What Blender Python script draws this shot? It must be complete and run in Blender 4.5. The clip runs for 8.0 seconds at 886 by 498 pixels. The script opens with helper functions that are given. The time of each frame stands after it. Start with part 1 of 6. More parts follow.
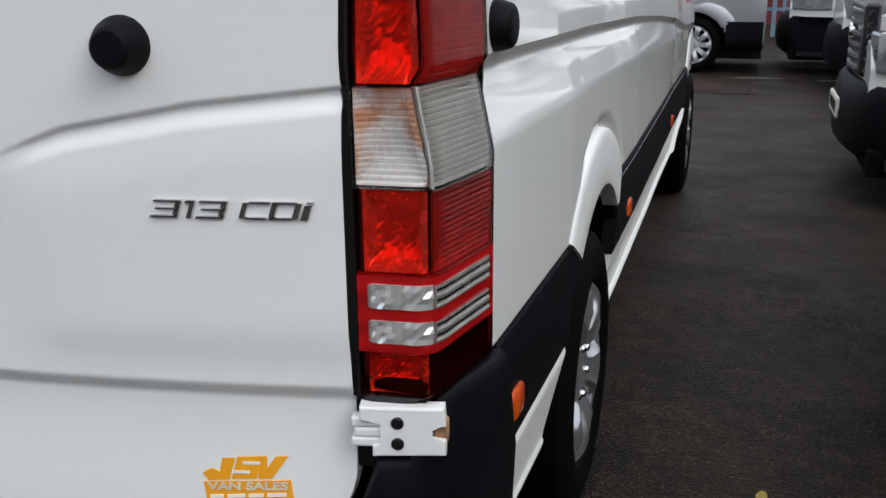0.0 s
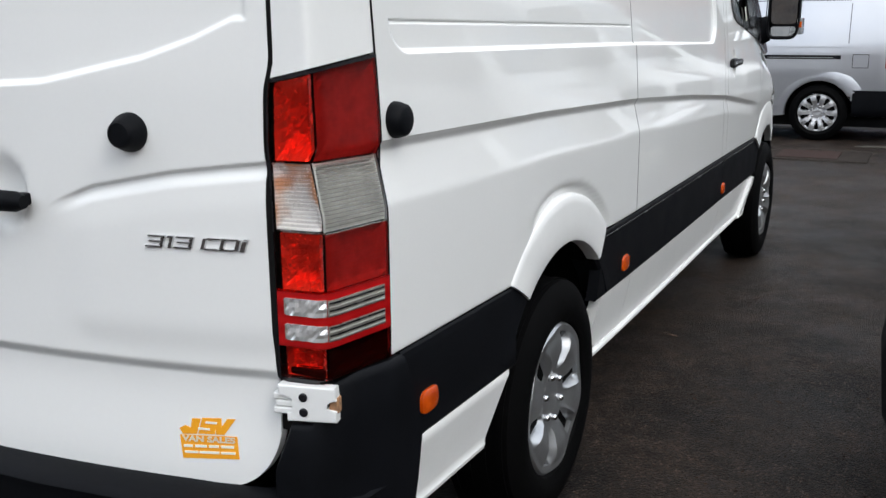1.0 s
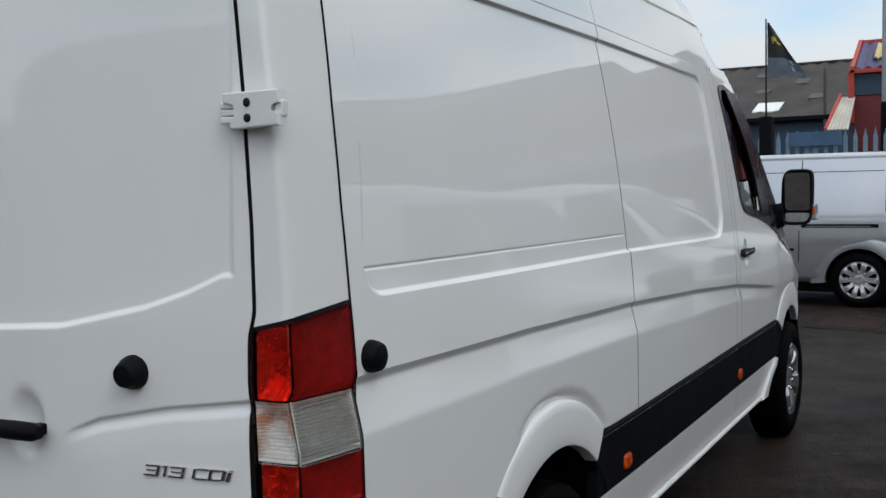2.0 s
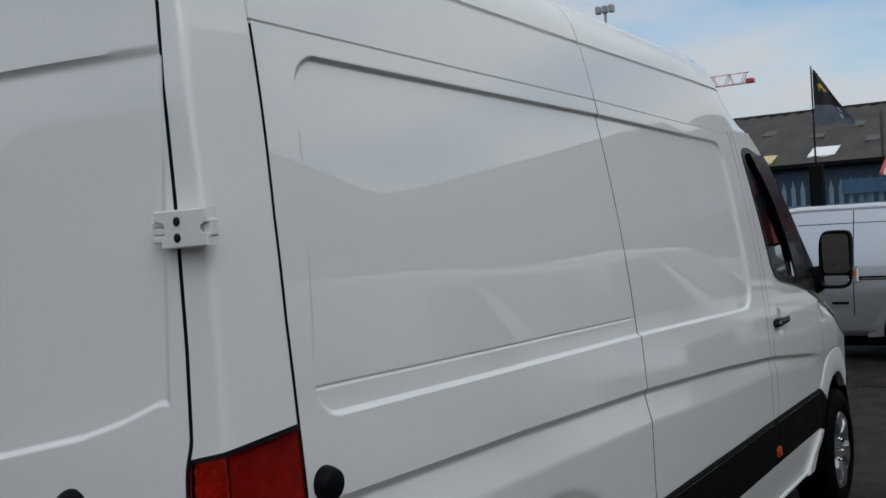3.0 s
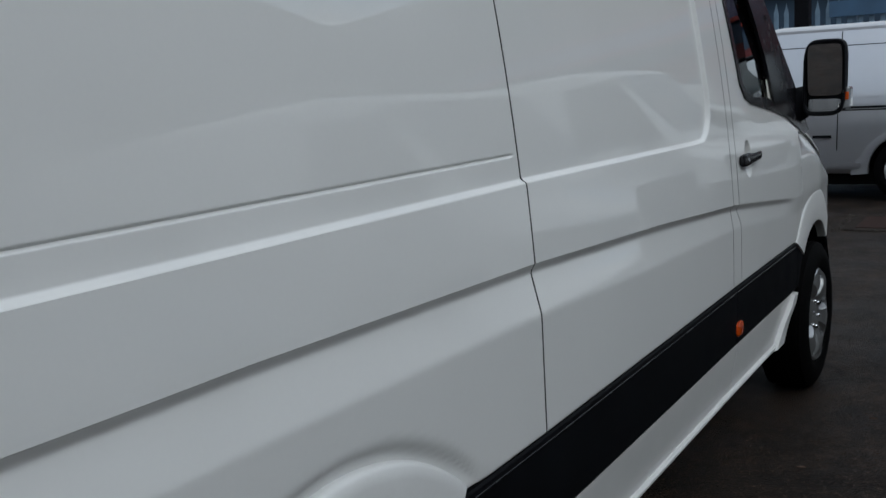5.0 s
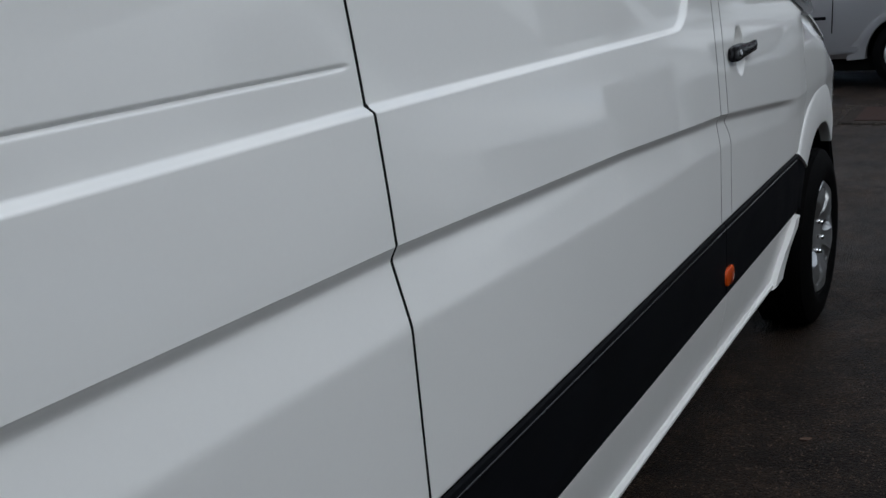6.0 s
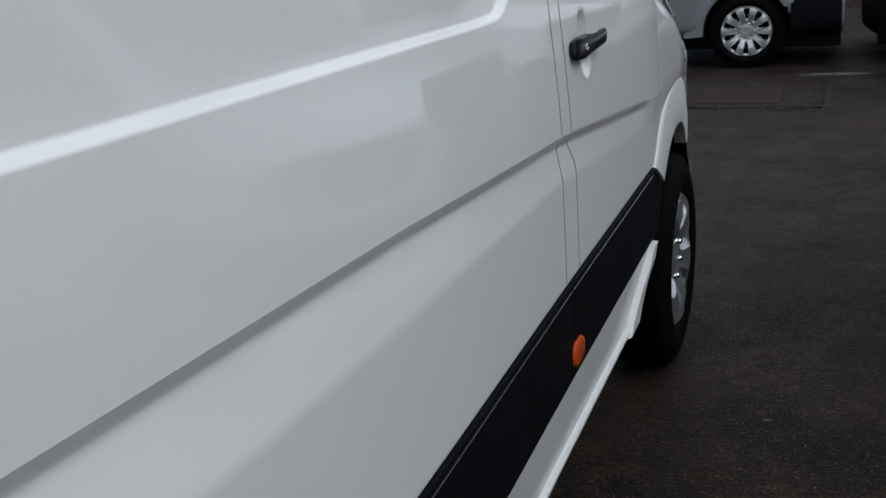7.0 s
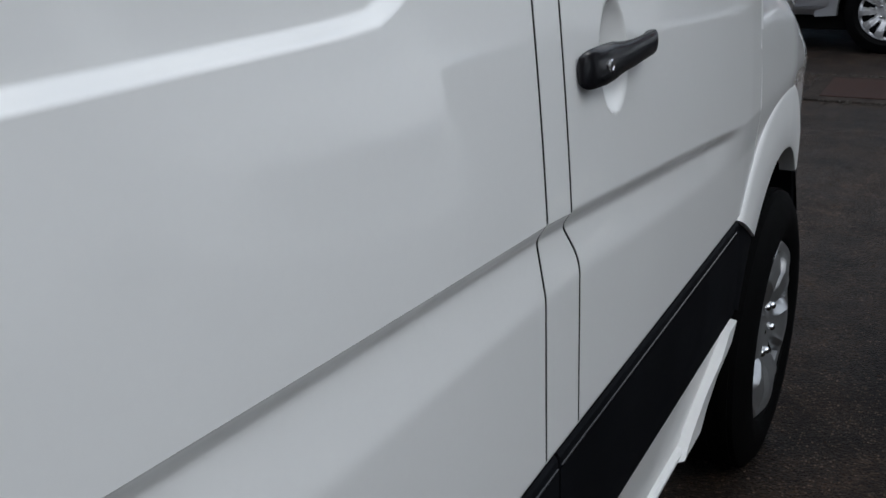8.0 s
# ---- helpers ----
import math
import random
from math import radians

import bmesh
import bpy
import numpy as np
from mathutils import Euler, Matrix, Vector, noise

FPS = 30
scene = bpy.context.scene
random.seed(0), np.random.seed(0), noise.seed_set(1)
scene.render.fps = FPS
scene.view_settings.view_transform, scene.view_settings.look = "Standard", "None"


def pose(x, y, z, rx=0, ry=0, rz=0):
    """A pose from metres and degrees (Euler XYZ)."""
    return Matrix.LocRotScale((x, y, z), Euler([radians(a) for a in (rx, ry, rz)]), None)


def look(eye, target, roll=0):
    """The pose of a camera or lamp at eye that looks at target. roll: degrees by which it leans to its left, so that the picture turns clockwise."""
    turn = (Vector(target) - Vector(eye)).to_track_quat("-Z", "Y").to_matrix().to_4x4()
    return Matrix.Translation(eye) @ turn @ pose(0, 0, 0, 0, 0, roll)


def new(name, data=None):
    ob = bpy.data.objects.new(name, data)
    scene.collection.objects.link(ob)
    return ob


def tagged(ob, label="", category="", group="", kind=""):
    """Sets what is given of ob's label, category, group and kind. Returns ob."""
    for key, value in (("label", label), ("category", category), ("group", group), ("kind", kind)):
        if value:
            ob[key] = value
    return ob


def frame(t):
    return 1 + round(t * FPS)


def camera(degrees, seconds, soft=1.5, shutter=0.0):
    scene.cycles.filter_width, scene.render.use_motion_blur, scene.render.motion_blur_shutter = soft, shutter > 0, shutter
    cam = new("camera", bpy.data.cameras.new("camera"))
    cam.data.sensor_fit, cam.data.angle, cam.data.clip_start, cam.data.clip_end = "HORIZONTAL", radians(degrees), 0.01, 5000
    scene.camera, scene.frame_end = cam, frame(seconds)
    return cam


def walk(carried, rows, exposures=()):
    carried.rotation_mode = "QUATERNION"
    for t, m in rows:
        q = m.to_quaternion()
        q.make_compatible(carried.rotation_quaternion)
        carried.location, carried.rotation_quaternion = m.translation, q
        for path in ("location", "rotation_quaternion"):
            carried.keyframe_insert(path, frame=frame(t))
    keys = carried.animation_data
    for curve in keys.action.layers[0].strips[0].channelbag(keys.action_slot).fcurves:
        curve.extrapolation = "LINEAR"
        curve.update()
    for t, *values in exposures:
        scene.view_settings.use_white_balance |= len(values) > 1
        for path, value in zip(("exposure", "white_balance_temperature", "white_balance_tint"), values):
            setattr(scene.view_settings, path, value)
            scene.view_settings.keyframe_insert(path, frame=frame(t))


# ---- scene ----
cam = camera(48.4, 8.0)
PATH = [
    (0, (1.29, -1.07, 1.308), (0.729, 0.766, 0.748), -0.2),
    (0.5, (1.645, -1.183, 1.306), (0.825, 0.544, 0.717), -0.1),
    (1, (1.875, -1.384, 1.401), (1.007, 0.362, 0.956), -0.3),
    (1.5, (2.017, -1.486, 1.515), (1.092, 0.265, 1.238), -0.4),
    (2, (2.113, -1.448, 1.578), (1.123, 0.285, 1.45), -1.3),
    (3.3, (2.225, -1.113, 1.69), (1.131, 0.561, 1.711), -3.1),
    (3.5, (2.189, -1.037, 1.682), (1.157, 0.675, 1.734), -2.8),
    (4, (2.105, -0.794, 1.671), (1.118, 0.946, 1.654), -3.7),
    (4.5, (2.047, -0.393, 1.605), (1.002, 1.31, 1.522), -3.9),
    (5, (1.934, 0.016, 1.564), (0.88, 1.681, 1.222), -3.5),
    (5.2, (1.89, 0.148, 1.532), (0.853, 1.823, 1.186), -2.9),
    (6.3, (1.603, 1.145, 1.468), (0.593, 2.769, 0.881), -6.2),
    (6.5, (1.547, 1.304, 1.439), (0.603, 2.978, 0.884), -4.5),
    (7, (1.456, 1.684, 1.453), (0.72, 3.436, 0.831), -4.6),
    (7.5, (1.418, 2.085, 1.438), (0.557, 3.787, 0.833), -5.7),
    (8, (1.366, 2.512, 1.407), (0.446, 4.147, 0.714), -2.4),
]
EXPOSURES = [(0.0, -0.58, 6660, 8), (0.5, -0.4, 6660, 8), (1.0, -0.31, 6640, 8), (1.6, -0.67, 6540, 7), (2.2, -1.26, 6450, 6), (3.3, -1.52, 6380, 6), (4.5, -1.58, 6290, 5), (5.2, -1.47, 6270, 5), (6.5, -1.2, 6340, 8), (8.0, -1.05, 6350, 8)]
walk(cam, [(t, look(eye, target, roll)) for t, eye, target, roll in PATH], EXPOSURES)

# ---- world and light ----
SUN_EL, SUN_AZ = radians(44), radians(115)
world = bpy.data.worlds.new("sky")
scene.world = world
world.use_nodes = True
wt = world.node_tree
wt.nodes.clear()
w_out = wt.nodes.new("ShaderNodeOutputWorld")
w_bg = wt.nodes.new("ShaderNodeBackground")
w_sky = wt.nodes.new("ShaderNodeTexSky")
w_sky.sky_type = "NISHITA"
w_sky.sun_disc = False
w_sky.sun_elevation, w_sky.sun_rotation = SUN_EL, SUN_AZ
w_sky.air_density, w_sky.dust_density = 1.0, 1.5
w_co = wt.nodes.new("ShaderNodeTexCoord")
w_map = wt.nodes.new("ShaderNodeMapping")
w_map.inputs["Scale"].default_value = (1.0, 1.0, 3.4)
w_map.inputs["Location"].default_value = (3.1, 1.7, 0.4)
w_noise = wt.nodes.new("ShaderNodeTexNoise")
w_noise.inputs["Scale"].default_value = 2.6
w_noise.inputs["Detail"].default_value = 7.0
w_noise.inputs["Roughness"].default_value = 0.52
w_ramp = wt.nodes.new("ShaderNodeValToRGB")
w_ramp.color_ramp.elements[0].position = 0.34
w_ramp.color_ramp.elements[1].position = 0.53
w_mix = wt.nodes.new("ShaderNodeMix")
w_mix.data_type = "RGBA"
w_sunward = wt.nodes.new("ShaderNodeVectorMath")
w_sunward.operation = "DOT_PRODUCT"
w_sunward.inputs[1].default_value = (math.sin(SUN_AZ) * math.cos(SUN_EL), math.cos(SUN_AZ) * math.cos(SUN_EL), math.sin(SUN_EL))
w_gain = wt.nodes.new("ShaderNodeMath")
w_gain.operation = "MULTIPLY_ADD"
w_gain.inputs[1].default_value, w_gain.inputs[2].default_value = 0.85, 1.46
w_cloud = wt.nodes.new("ShaderNodeVectorMath")
w_cloud.operation = "SCALE"
w_cloud.inputs[0].default_value = (11.3, 11.7, 12.45)
wt.links.new(w_co.outputs["Generated"], w_sunward.inputs[0])
wt.links.new(w_sunward.outputs["Value"], w_gain.inputs[0])
wt.links.new(w_gain.outputs[0], w_cloud.inputs["Scale"])
wt.links.new(w_cloud.outputs["Vector"], w_mix.inputs["B"])
wt.links.new(w_co.outputs["Generated"], w_map.inputs["Vector"])
wt.links.new(w_map.outputs["Vector"], w_noise.inputs["Vector"])
wt.links.new(w_noise.outputs["Fac"], w_ramp.inputs["Fac"])
wt.links.new(w_ramp.outputs["Color"], w_mix.inputs["Factor"])
w_haze = wt.nodes.new("ShaderNodeVectorMath")
w_haze.operation = "MULTIPLY"
w_haze.inputs[1].default_value = (3.1, 3.2, 3.25)
wt.links.new(w_sky.outputs["Color"], w_haze.inputs[0])
wt.links.new(w_haze.outputs["Vector"], w_mix.inputs["A"])
wt.links.new(w_mix.outputs["Result"], w_bg.inputs["Color"])
w_bg.inputs["Strength"].default_value = 0.122
wt.links.new(w_bg.outputs["Background"], w_out.inputs["Surface"])

sun = new("sun", bpy.data.lights.new("sun", "SUN"))
sun.data.energy, sun.data.angle, sun.data.color = 1.1, radians(24), (1.0, 0.98, 0.95)
sun.rotation_euler = (radians(90) - SUN_EL, 0, math.pi - SUN_AZ)


# ---- materials ----
def mat(name, base, rough=0.5, metal=0.0, coat=0.0, vary=0.12, scale=6.0, fine=120.0, bump=0.0, bump_scale=200.0, tint=None, rough_vary=0.1, spec=0.5):
    """A Principled surface with coarse and fine variation of colour and gloss, and fine relief."""
    m = bpy.data.materials.new(name)
    m.use_nodes = True
    nt = m.node_tree
    b = nt.nodes["Principled BSDF"]
    co = nt.nodes.new("ShaderNodeTexCoord")
    n1 = nt.nodes.new("ShaderNodeTexNoise")
    n1.inputs["Scale"].default_value = scale
    n1.inputs["Detail"].default_value = 5
    n2 = nt.nodes.new("ShaderNodeTexNoise")
    n2.inputs["Scale"].default_value = fine
    n2.inputs["Detail"].default_value = 3
    for n in (n1, n2):
        nt.links.new(co.outputs["Object"], n.inputs["Vector"])
    add = nt.nodes.new("ShaderNodeMath")
    add.operation = "MULTIPLY_ADD"
    add.inputs[1].default_value = 0.45
    nt.links.new(n2.outputs["Fac"], add.inputs[0])
    nt.links.new(n1.outputs["Fac"], add.inputs[2])
    rng = nt.nodes.new("ShaderNodeMapRange")
    rng.inputs["From Min"].default_value, rng.inputs["From Max"].default_value = 0.45, 1.0
    nt.links.new(add.outputs[0], rng.inputs["Value"])
    mx = nt.nodes.new("ShaderNodeMix")
    mx.data_type = "RGBA"
    lo = tuple(c * (1 - vary) for c in base)
    hi = tint if tint else tuple(min(1, c * (1 + vary)) for c in base)
    mx.inputs["A"].default_value = (*lo, 1)
    mx.inputs["B"].default_value = (*hi, 1)
    nt.links.new(rng.outputs["Result"], mx.inputs["Factor"])
    nt.links.new(mx.outputs["Result"], b.inputs["Base Color"])
    rr = nt.nodes.new("ShaderNodeMapRange")
    rr.inputs["To Min"].default_value, rr.inputs["To Max"].default_value = max(0.0, rough - rough_vary), min(1.0, rough + rough_vary)
    nt.links.new(n1.outputs["Fac"], rr.inputs["Value"])
    nt.links.new(rr.outputs["Result"], b.inputs["Roughness"])
    b.inputs["Metallic"].default_value = metal
    b.inputs["Coat Weight"].default_value = coat
    b.inputs["Coat Roughness"].default_value = 0.02
    b.inputs["Specular IOR Level"].default_value = spec
    if bump:
        n3 = nt.nodes.new("ShaderNodeTexNoise")
        n3.inputs["Scale"].default_value = bump_scale
        n3.inputs["Detail"].default_value = 4
        nt.links.new(co.outputs["Object"], n3.inputs["Vector"])
        bp = nt.nodes.new("ShaderNodeBump")
        bp.inputs["Strength"].default_value = bump
        bp.inputs["Distance"].default_value = 0.004
        nt.links.new(n3.outputs["Fac"], bp.inputs["Height"])
        nt.links.new(bp.outputs["Normal"], b.inputs["Normal"])
    return m


def lens_mat(name, dark, light, rib_axis, ribs, facets=0.0, trans=0.0, grain=1.0, lo=0.38, hi=0.66):
    """Moulded lamp lens under a clear coat: ribs across one axis with their shade painted in, mottled colour for the
    bright and dark facets of the reflector behind.
    """
    m = bpy.data.materials.new(name)
    m.use_nodes = True
    nt = m.node_tree
    b = nt.nodes["Principled BSDF"]
    co = nt.nodes.new("ShaderNodeTexCoord")
    wv = nt.nodes.new("ShaderNodeTexWave")
    wv.bands_direction = rib_axis
    wv.inputs["Scale"].default_value = ribs
    wv.inputs["Distortion"].default_value = 0.0
    vo = nt.nodes.new("ShaderNodeTexVoronoi")
    vo.inputs["Scale"].default_value = 55 * grain
    no = nt.nodes.new("ShaderNodeTexNoise")
    no.inputs["Scale"].default_value = 16 * grain
    no.inputs["Detail"].default_value = 2
    for n in (wv, vo, no):
        nt.links.new(co.outputs["Object"], n.inputs["Vector"])
    rp = nt.nodes.new("ShaderNodeValToRGB")
    rp.color_ramp.elements[0].position, rp.color_ramp.elements[1].position = lo, hi
    rp.color_ramp.elements[0].color, rp.color_ramp.elements[1].color = (*dark, 1), (*light, 1)
    fm = nt.nodes.new("ShaderNodeMath")
    fm.operation = "MULTIPLY_ADD"
    fm.inputs[1].default_value = facets
    nt.links.new(vo.outputs["Distance"], fm.inputs[0])
    nt.links.new(no.outputs["Fac"], fm.inputs[2])
    nt.links.new(fm.outputs[0], rp.inputs["Fac"])
    # rib shade goes into the colour too, on top of the relief below
    mx = nt.nodes.new("ShaderNodeMix")
    mx.data_type = "RGBA"
    mx.blend_type = "MULTIPLY"
    mx.inputs["Factor"].default_value = 0.35
    nt.links.new(rp.outputs["Color"], mx.inputs["A"])
    nt.links.new(wv.outputs["Color"], mx.inputs["B"])
    nt.links.new(mx.outputs["Result"], b.inputs["Base Color"])
    bp = nt.nodes.new("ShaderNodeBump")
    bp.inputs["Strength"].default_value = 0.35
    bp.inputs["Distance"].default_value = 0.002
    nt.links.new(wv.outputs["Fac"], bp.inputs["Height"])
    nt.links.new(bp.outputs["Normal"], b.inputs["Normal"])
    b.inputs["Roughness"].default_value = 0.25
    b.inputs["Coat Weight"].default_value = 0.35
    b.inputs["Specular IOR Level"].default_value = 0.25
    b.inputs["Coat Roughness"].default_value = 0.02
    b.inputs["Transmission Weight"].default_value = trans
    return m


def cover_mat(name, tint, ribs):
    """A clear or tinted moulded cover that shows the reflector behind it."""
    m = bpy.data.materials.new(name)
    m.use_nodes = True
    nt = m.node_tree
    b = nt.nodes["Principled BSDF"]
    b.inputs["Base Color"].default_value = (*tint, 1)
    b.inputs["Transmission Weight"].default_value = 1.0
    b.inputs["Roughness"].default_value = 0.04
    b.inputs["IOR"].default_value = 1.16
    b.inputs["Coat Weight"].default_value = 0.3
    b.inputs["Coat Roughness"].default_value = 0.02
    co = nt.nodes.new("ShaderNodeTexCoord")
    wv = nt.nodes.new("ShaderNodeTexWave")
    wv.bands_direction = "Z"
    wv.inputs["Scale"].default_value = ribs
    nt.links.new(co.outputs["Object"], wv.inputs["Vector"])
    bp = nt.nodes.new("ShaderNodeBump")
    bp.inputs["Strength"].default_value = 0.2
    bp.inputs["Distance"].default_value = 0.001
    nt.links.new(wv.outputs["Fac"], bp.inputs["Height"])
    nt.links.new(bp.outputs["Normal"], b.inputs["Normal"])
    return m


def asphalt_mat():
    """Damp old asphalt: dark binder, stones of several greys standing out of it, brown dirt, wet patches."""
    m = bpy.data.materials.new("damp_asphalt")
    m.use_nodes = True
    nt = m.node_tree
    b = nt.nodes["Principled BSDF"]
    co = nt.nodes.new("ShaderNodeTexCoord")

    def tex(kind, scale, detail=4):
        n = nt.nodes.new(kind)
        n.inputs["Scale"].default_value = scale
        if kind == "ShaderNodeTexNoise":
            n.inputs["Detail"].default_value = detail
        nt.links.new(co.outputs["Object"], n.inputs["Vector"])
        return n

    def ramp(src, a, c, ca, cb):
        r = nt.nodes.new("ShaderNodeValToRGB")
        r.color_ramp.elements[0].position, r.color_ramp.elements[1].position = a, c
        r.color_ramp.elements[0].color, r.color_ramp.elements[1].color = (*ca, 1), (*cb, 1)
        nt.links.new(src, r.inputs["Fac"])
        return r

    def blend(fac, a, c, kind="MIX"):
        x = nt.nodes.new("ShaderNodeMix")
        x.data_type, x.blend_type = "RGBA", kind
        for src, sock in ((fac, "Factor"), (a, "A"), (c, "B")):
            if isinstance(src, (float, tuple)):
                x.inputs[sock].default_value = src
            else:
                nt.links.new(src, x.inputs[sock])
        return x.outputs["Result"]

    patch, dirt = tex("ShaderNodeTexNoise", 1.7, 6), tex("ShaderNodeTexNoise", 2.7, 7)
    grit, chip = tex("ShaderNodeTexVoronoi", 125), tex("ShaderNodeTexVoronoi", 260)
    speck = tex("ShaderNodeTexNoise", 70, 9)
    speck.inputs["Roughness"].default_value = 0.78
    split = nt.nodes.new("ShaderNodeSeparateColor")
    nt.links.new(grit.outputs["Color"], split.inputs["Color"])
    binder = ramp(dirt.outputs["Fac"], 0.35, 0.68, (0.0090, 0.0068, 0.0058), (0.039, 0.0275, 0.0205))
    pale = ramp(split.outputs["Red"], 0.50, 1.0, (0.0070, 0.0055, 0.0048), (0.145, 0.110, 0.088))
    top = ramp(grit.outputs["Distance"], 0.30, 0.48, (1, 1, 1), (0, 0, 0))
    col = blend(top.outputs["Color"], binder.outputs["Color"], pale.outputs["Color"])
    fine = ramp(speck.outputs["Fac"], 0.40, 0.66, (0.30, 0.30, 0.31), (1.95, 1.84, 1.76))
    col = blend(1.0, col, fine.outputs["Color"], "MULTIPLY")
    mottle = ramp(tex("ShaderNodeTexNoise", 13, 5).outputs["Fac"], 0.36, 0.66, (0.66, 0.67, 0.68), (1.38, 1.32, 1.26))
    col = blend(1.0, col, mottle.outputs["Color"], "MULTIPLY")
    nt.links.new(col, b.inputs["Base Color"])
    b.inputs["Specular IOR Level"].default_value = 0.15
    wet = nt.nodes.new("ShaderNodeMapRange")
    wet.inputs["From Min"].default_value, wet.inputs["From Max"].default_value = 0.38, 0.62
    wet.inputs["To Min"].default_value, wet.inputs["To Max"].default_value = 0.40, 0.60
    nt.links.new(patch.outputs["Fac"], wet.inputs["Value"])
    nt.links.new(wet.outputs["Result"], b.inputs["Roughness"])
    height = nt.nodes.new("ShaderNodeMath")
    height.operation = "MULTIPLY_ADD"
    height.inputs[1].default_value = -0.9
    nt.links.new(grit.outputs["Distance"], height.inputs[0])
    nt.links.new(speck.outputs["Fac"], height.inputs[2])
    more = nt.nodes.new("ShaderNodeMath")
    more.operation = "MULTIPLY_ADD"
    more.inputs[1].default_value = -0.5
    nt.links.new(chip.outputs["Distance"], more.inputs[0])
    nt.links.new(height.outputs[0], more.inputs[2])
    bp = nt.nodes.new("ShaderNodeBump")
    bp.inputs["Strength"].default_value = 1.0
    bp.inputs["Distance"].default_value = 0.009
    nt.links.new(more.outputs[0], bp.inputs["Height"])
    nt.links.new(bp.outputs["Normal"], b.inputs["Normal"])
    return m


def glass_mat(name, tint, rough=0.0):
    m = bpy.data.materials.new(name)
    m.use_nodes = True
    b = m.node_tree.nodes["Principled BSDF"]
    b.inputs["Base Color"].default_value = (*tint, 1)
    b.inputs["Transmission Weight"].default_value = 1.0
    b.inputs["Roughness"].default_value = rough
    b.inputs["IOR"].default_value = 1.2
    return m


WHITE = mat("white_van_paint", (0.77, 0.775, 0.765), 0.6, coat=1.0, vary=0.015, scale=3, rough_vary=0.05, spec=0.05)
WHITE.node_tree.nodes["Principled BSDF"].inputs["Coat IOR"].default_value = 1.57
WHITE.node_tree.nodes["Principled BSDF"].inputs["Coat Roughness"].default_value = 0.004
WHITE_TRIM = mat("white_painted_trim", (0.76, 0.765, 0.755), 0.45, coat=0.25, vary=0.03, scale=9, rough_vary=0.08)
BLACK = mat("black_grained_plastic", (0.004, 0.0045, 0.006), 0.55, vary=0.35, scale=8, bump=0.12, bump_scale=900, spec=0.09)
BLACK_GLOSS = mat("black_smooth_plastic", (0.008, 0.008, 0.010), 0.25, vary=0.3, scale=10)
RUBBER = mat("tyre_rubber", (0.0022, 0.0022, 0.0024), 0.7, vary=0.35, scale=12, bump=0.2, bump_scale=300, spec=0.05)
DARK = mat("underbody_black", (0.004, 0.004, 0.004), 0.9, vary=0.3, spec=0.06)
GAP = mat("gap_shadow_black", (0.006, 0.006, 0.006), 0.9, vary=0.2, spec=0.1)
ALLOY = mat("silver_wheel_paint", (0.40, 0.41, 0.42), 0.40, metal=0.85, coat=0.15, vary=0.12, scale=14, rough_vary=0.08)
CAP = mat("silver_wheel_cover", (0.5, 0.5, 0.51), 0.35, metal=0.6, vary=0.15, scale=14)
CHROME = mat("chrome", (0.62, 0.62, 0.63), 0.16, metal=1.0, vary=0.1, scale=20)
RUST = mat("rusty_chipped_paint", (0.3, 0.16, 0.08), 0.8, vary=0.5, scale=120)
ORANGE = lens_mat("orange_lens", (0.60, 0.065, 0.002), (0.84, 0.115, 0.004), "Z", 230)
RED_FLAT = lens_mat("red_lens_plain", (0.36, 0.006, 0.007), (0.44, 0.008, 0.009), "Z", 8)
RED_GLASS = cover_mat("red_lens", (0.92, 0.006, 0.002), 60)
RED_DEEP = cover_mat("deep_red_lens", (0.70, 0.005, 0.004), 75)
CLEAR_GLASS = cover_mat("clear_lens", (0.93, 0.93, 0.92), 70)
HEADLAMP = mat("headlamp_glass", (0.30, 0.31, 0.32), 0.12, metal=0.4, coat=1.0, vary=0.4, scale=14)
GRILLE_BAR = mat("grey_grille_plastic", (0.10, 0.103, 0.11), 0.45, vary=0.15)
BOWL = mat("lamp_reflector", (0.82, 0.82, 0.82), 0.22, metal=0.65, vary=0.06, scale=30, rough_vary=0.04)
BOWL_DULL = mat("dull_lamp_reflector", (0.62, 0.62, 0.58), 0.38, metal=0.5, vary=0.15, scale=40)
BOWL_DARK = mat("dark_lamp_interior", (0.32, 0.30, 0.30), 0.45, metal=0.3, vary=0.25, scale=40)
STRIP_GREY = mat("ribbed_grey_lens", (0.20, 0.19, 0.17), 0.3, coat=0.8, vary=0.3, scale=30)
# amber blotches painted on the bright bowl stand in for the mirrored bulb
BOWL_AMBER = lens_mat("reflector_with_painted_bulb_tint", (0.74, 0.72, 0.70), (0.60, 0.30, 0.17), "Z", 45, facets=0.0, grain=0.9, lo=0.46, hi=0.60)
BOWL_RED = mat("red_lit_reflector", (0.72, 0.68, 0.66), 0.26, metal=0.7, vary=0.1, scale=45)
REFLECTOR = lens_mat("red_reflector", (0.5, 0.015, 0.01), (0.68, 0.03, 0.015), "X", 160)
STICKER = mat("orange_vinyl", (0.85, 0.36, 0.015), 0.45, vary=0.05, scale=30)
VINYL_WHITE = mat("white_vinyl", (0.8, 0.78, 0.7), 0.45, vary=0.05)
# colour taken near black to stand in for the unlit cab behind the panes
GLASS = glass_mat("darkened_cab_glass", (0.11, 0.13, 0.13))
MIRROR = mat("mirror_glass", (0.8, 0.82, 0.84), 0.02, metal=1.0, vary=0.01, rough_vary=0.005)
CABIN = mat("cabin_grey_plastic", (0.05, 0.05, 0.055), 0.7, vary=0.2)
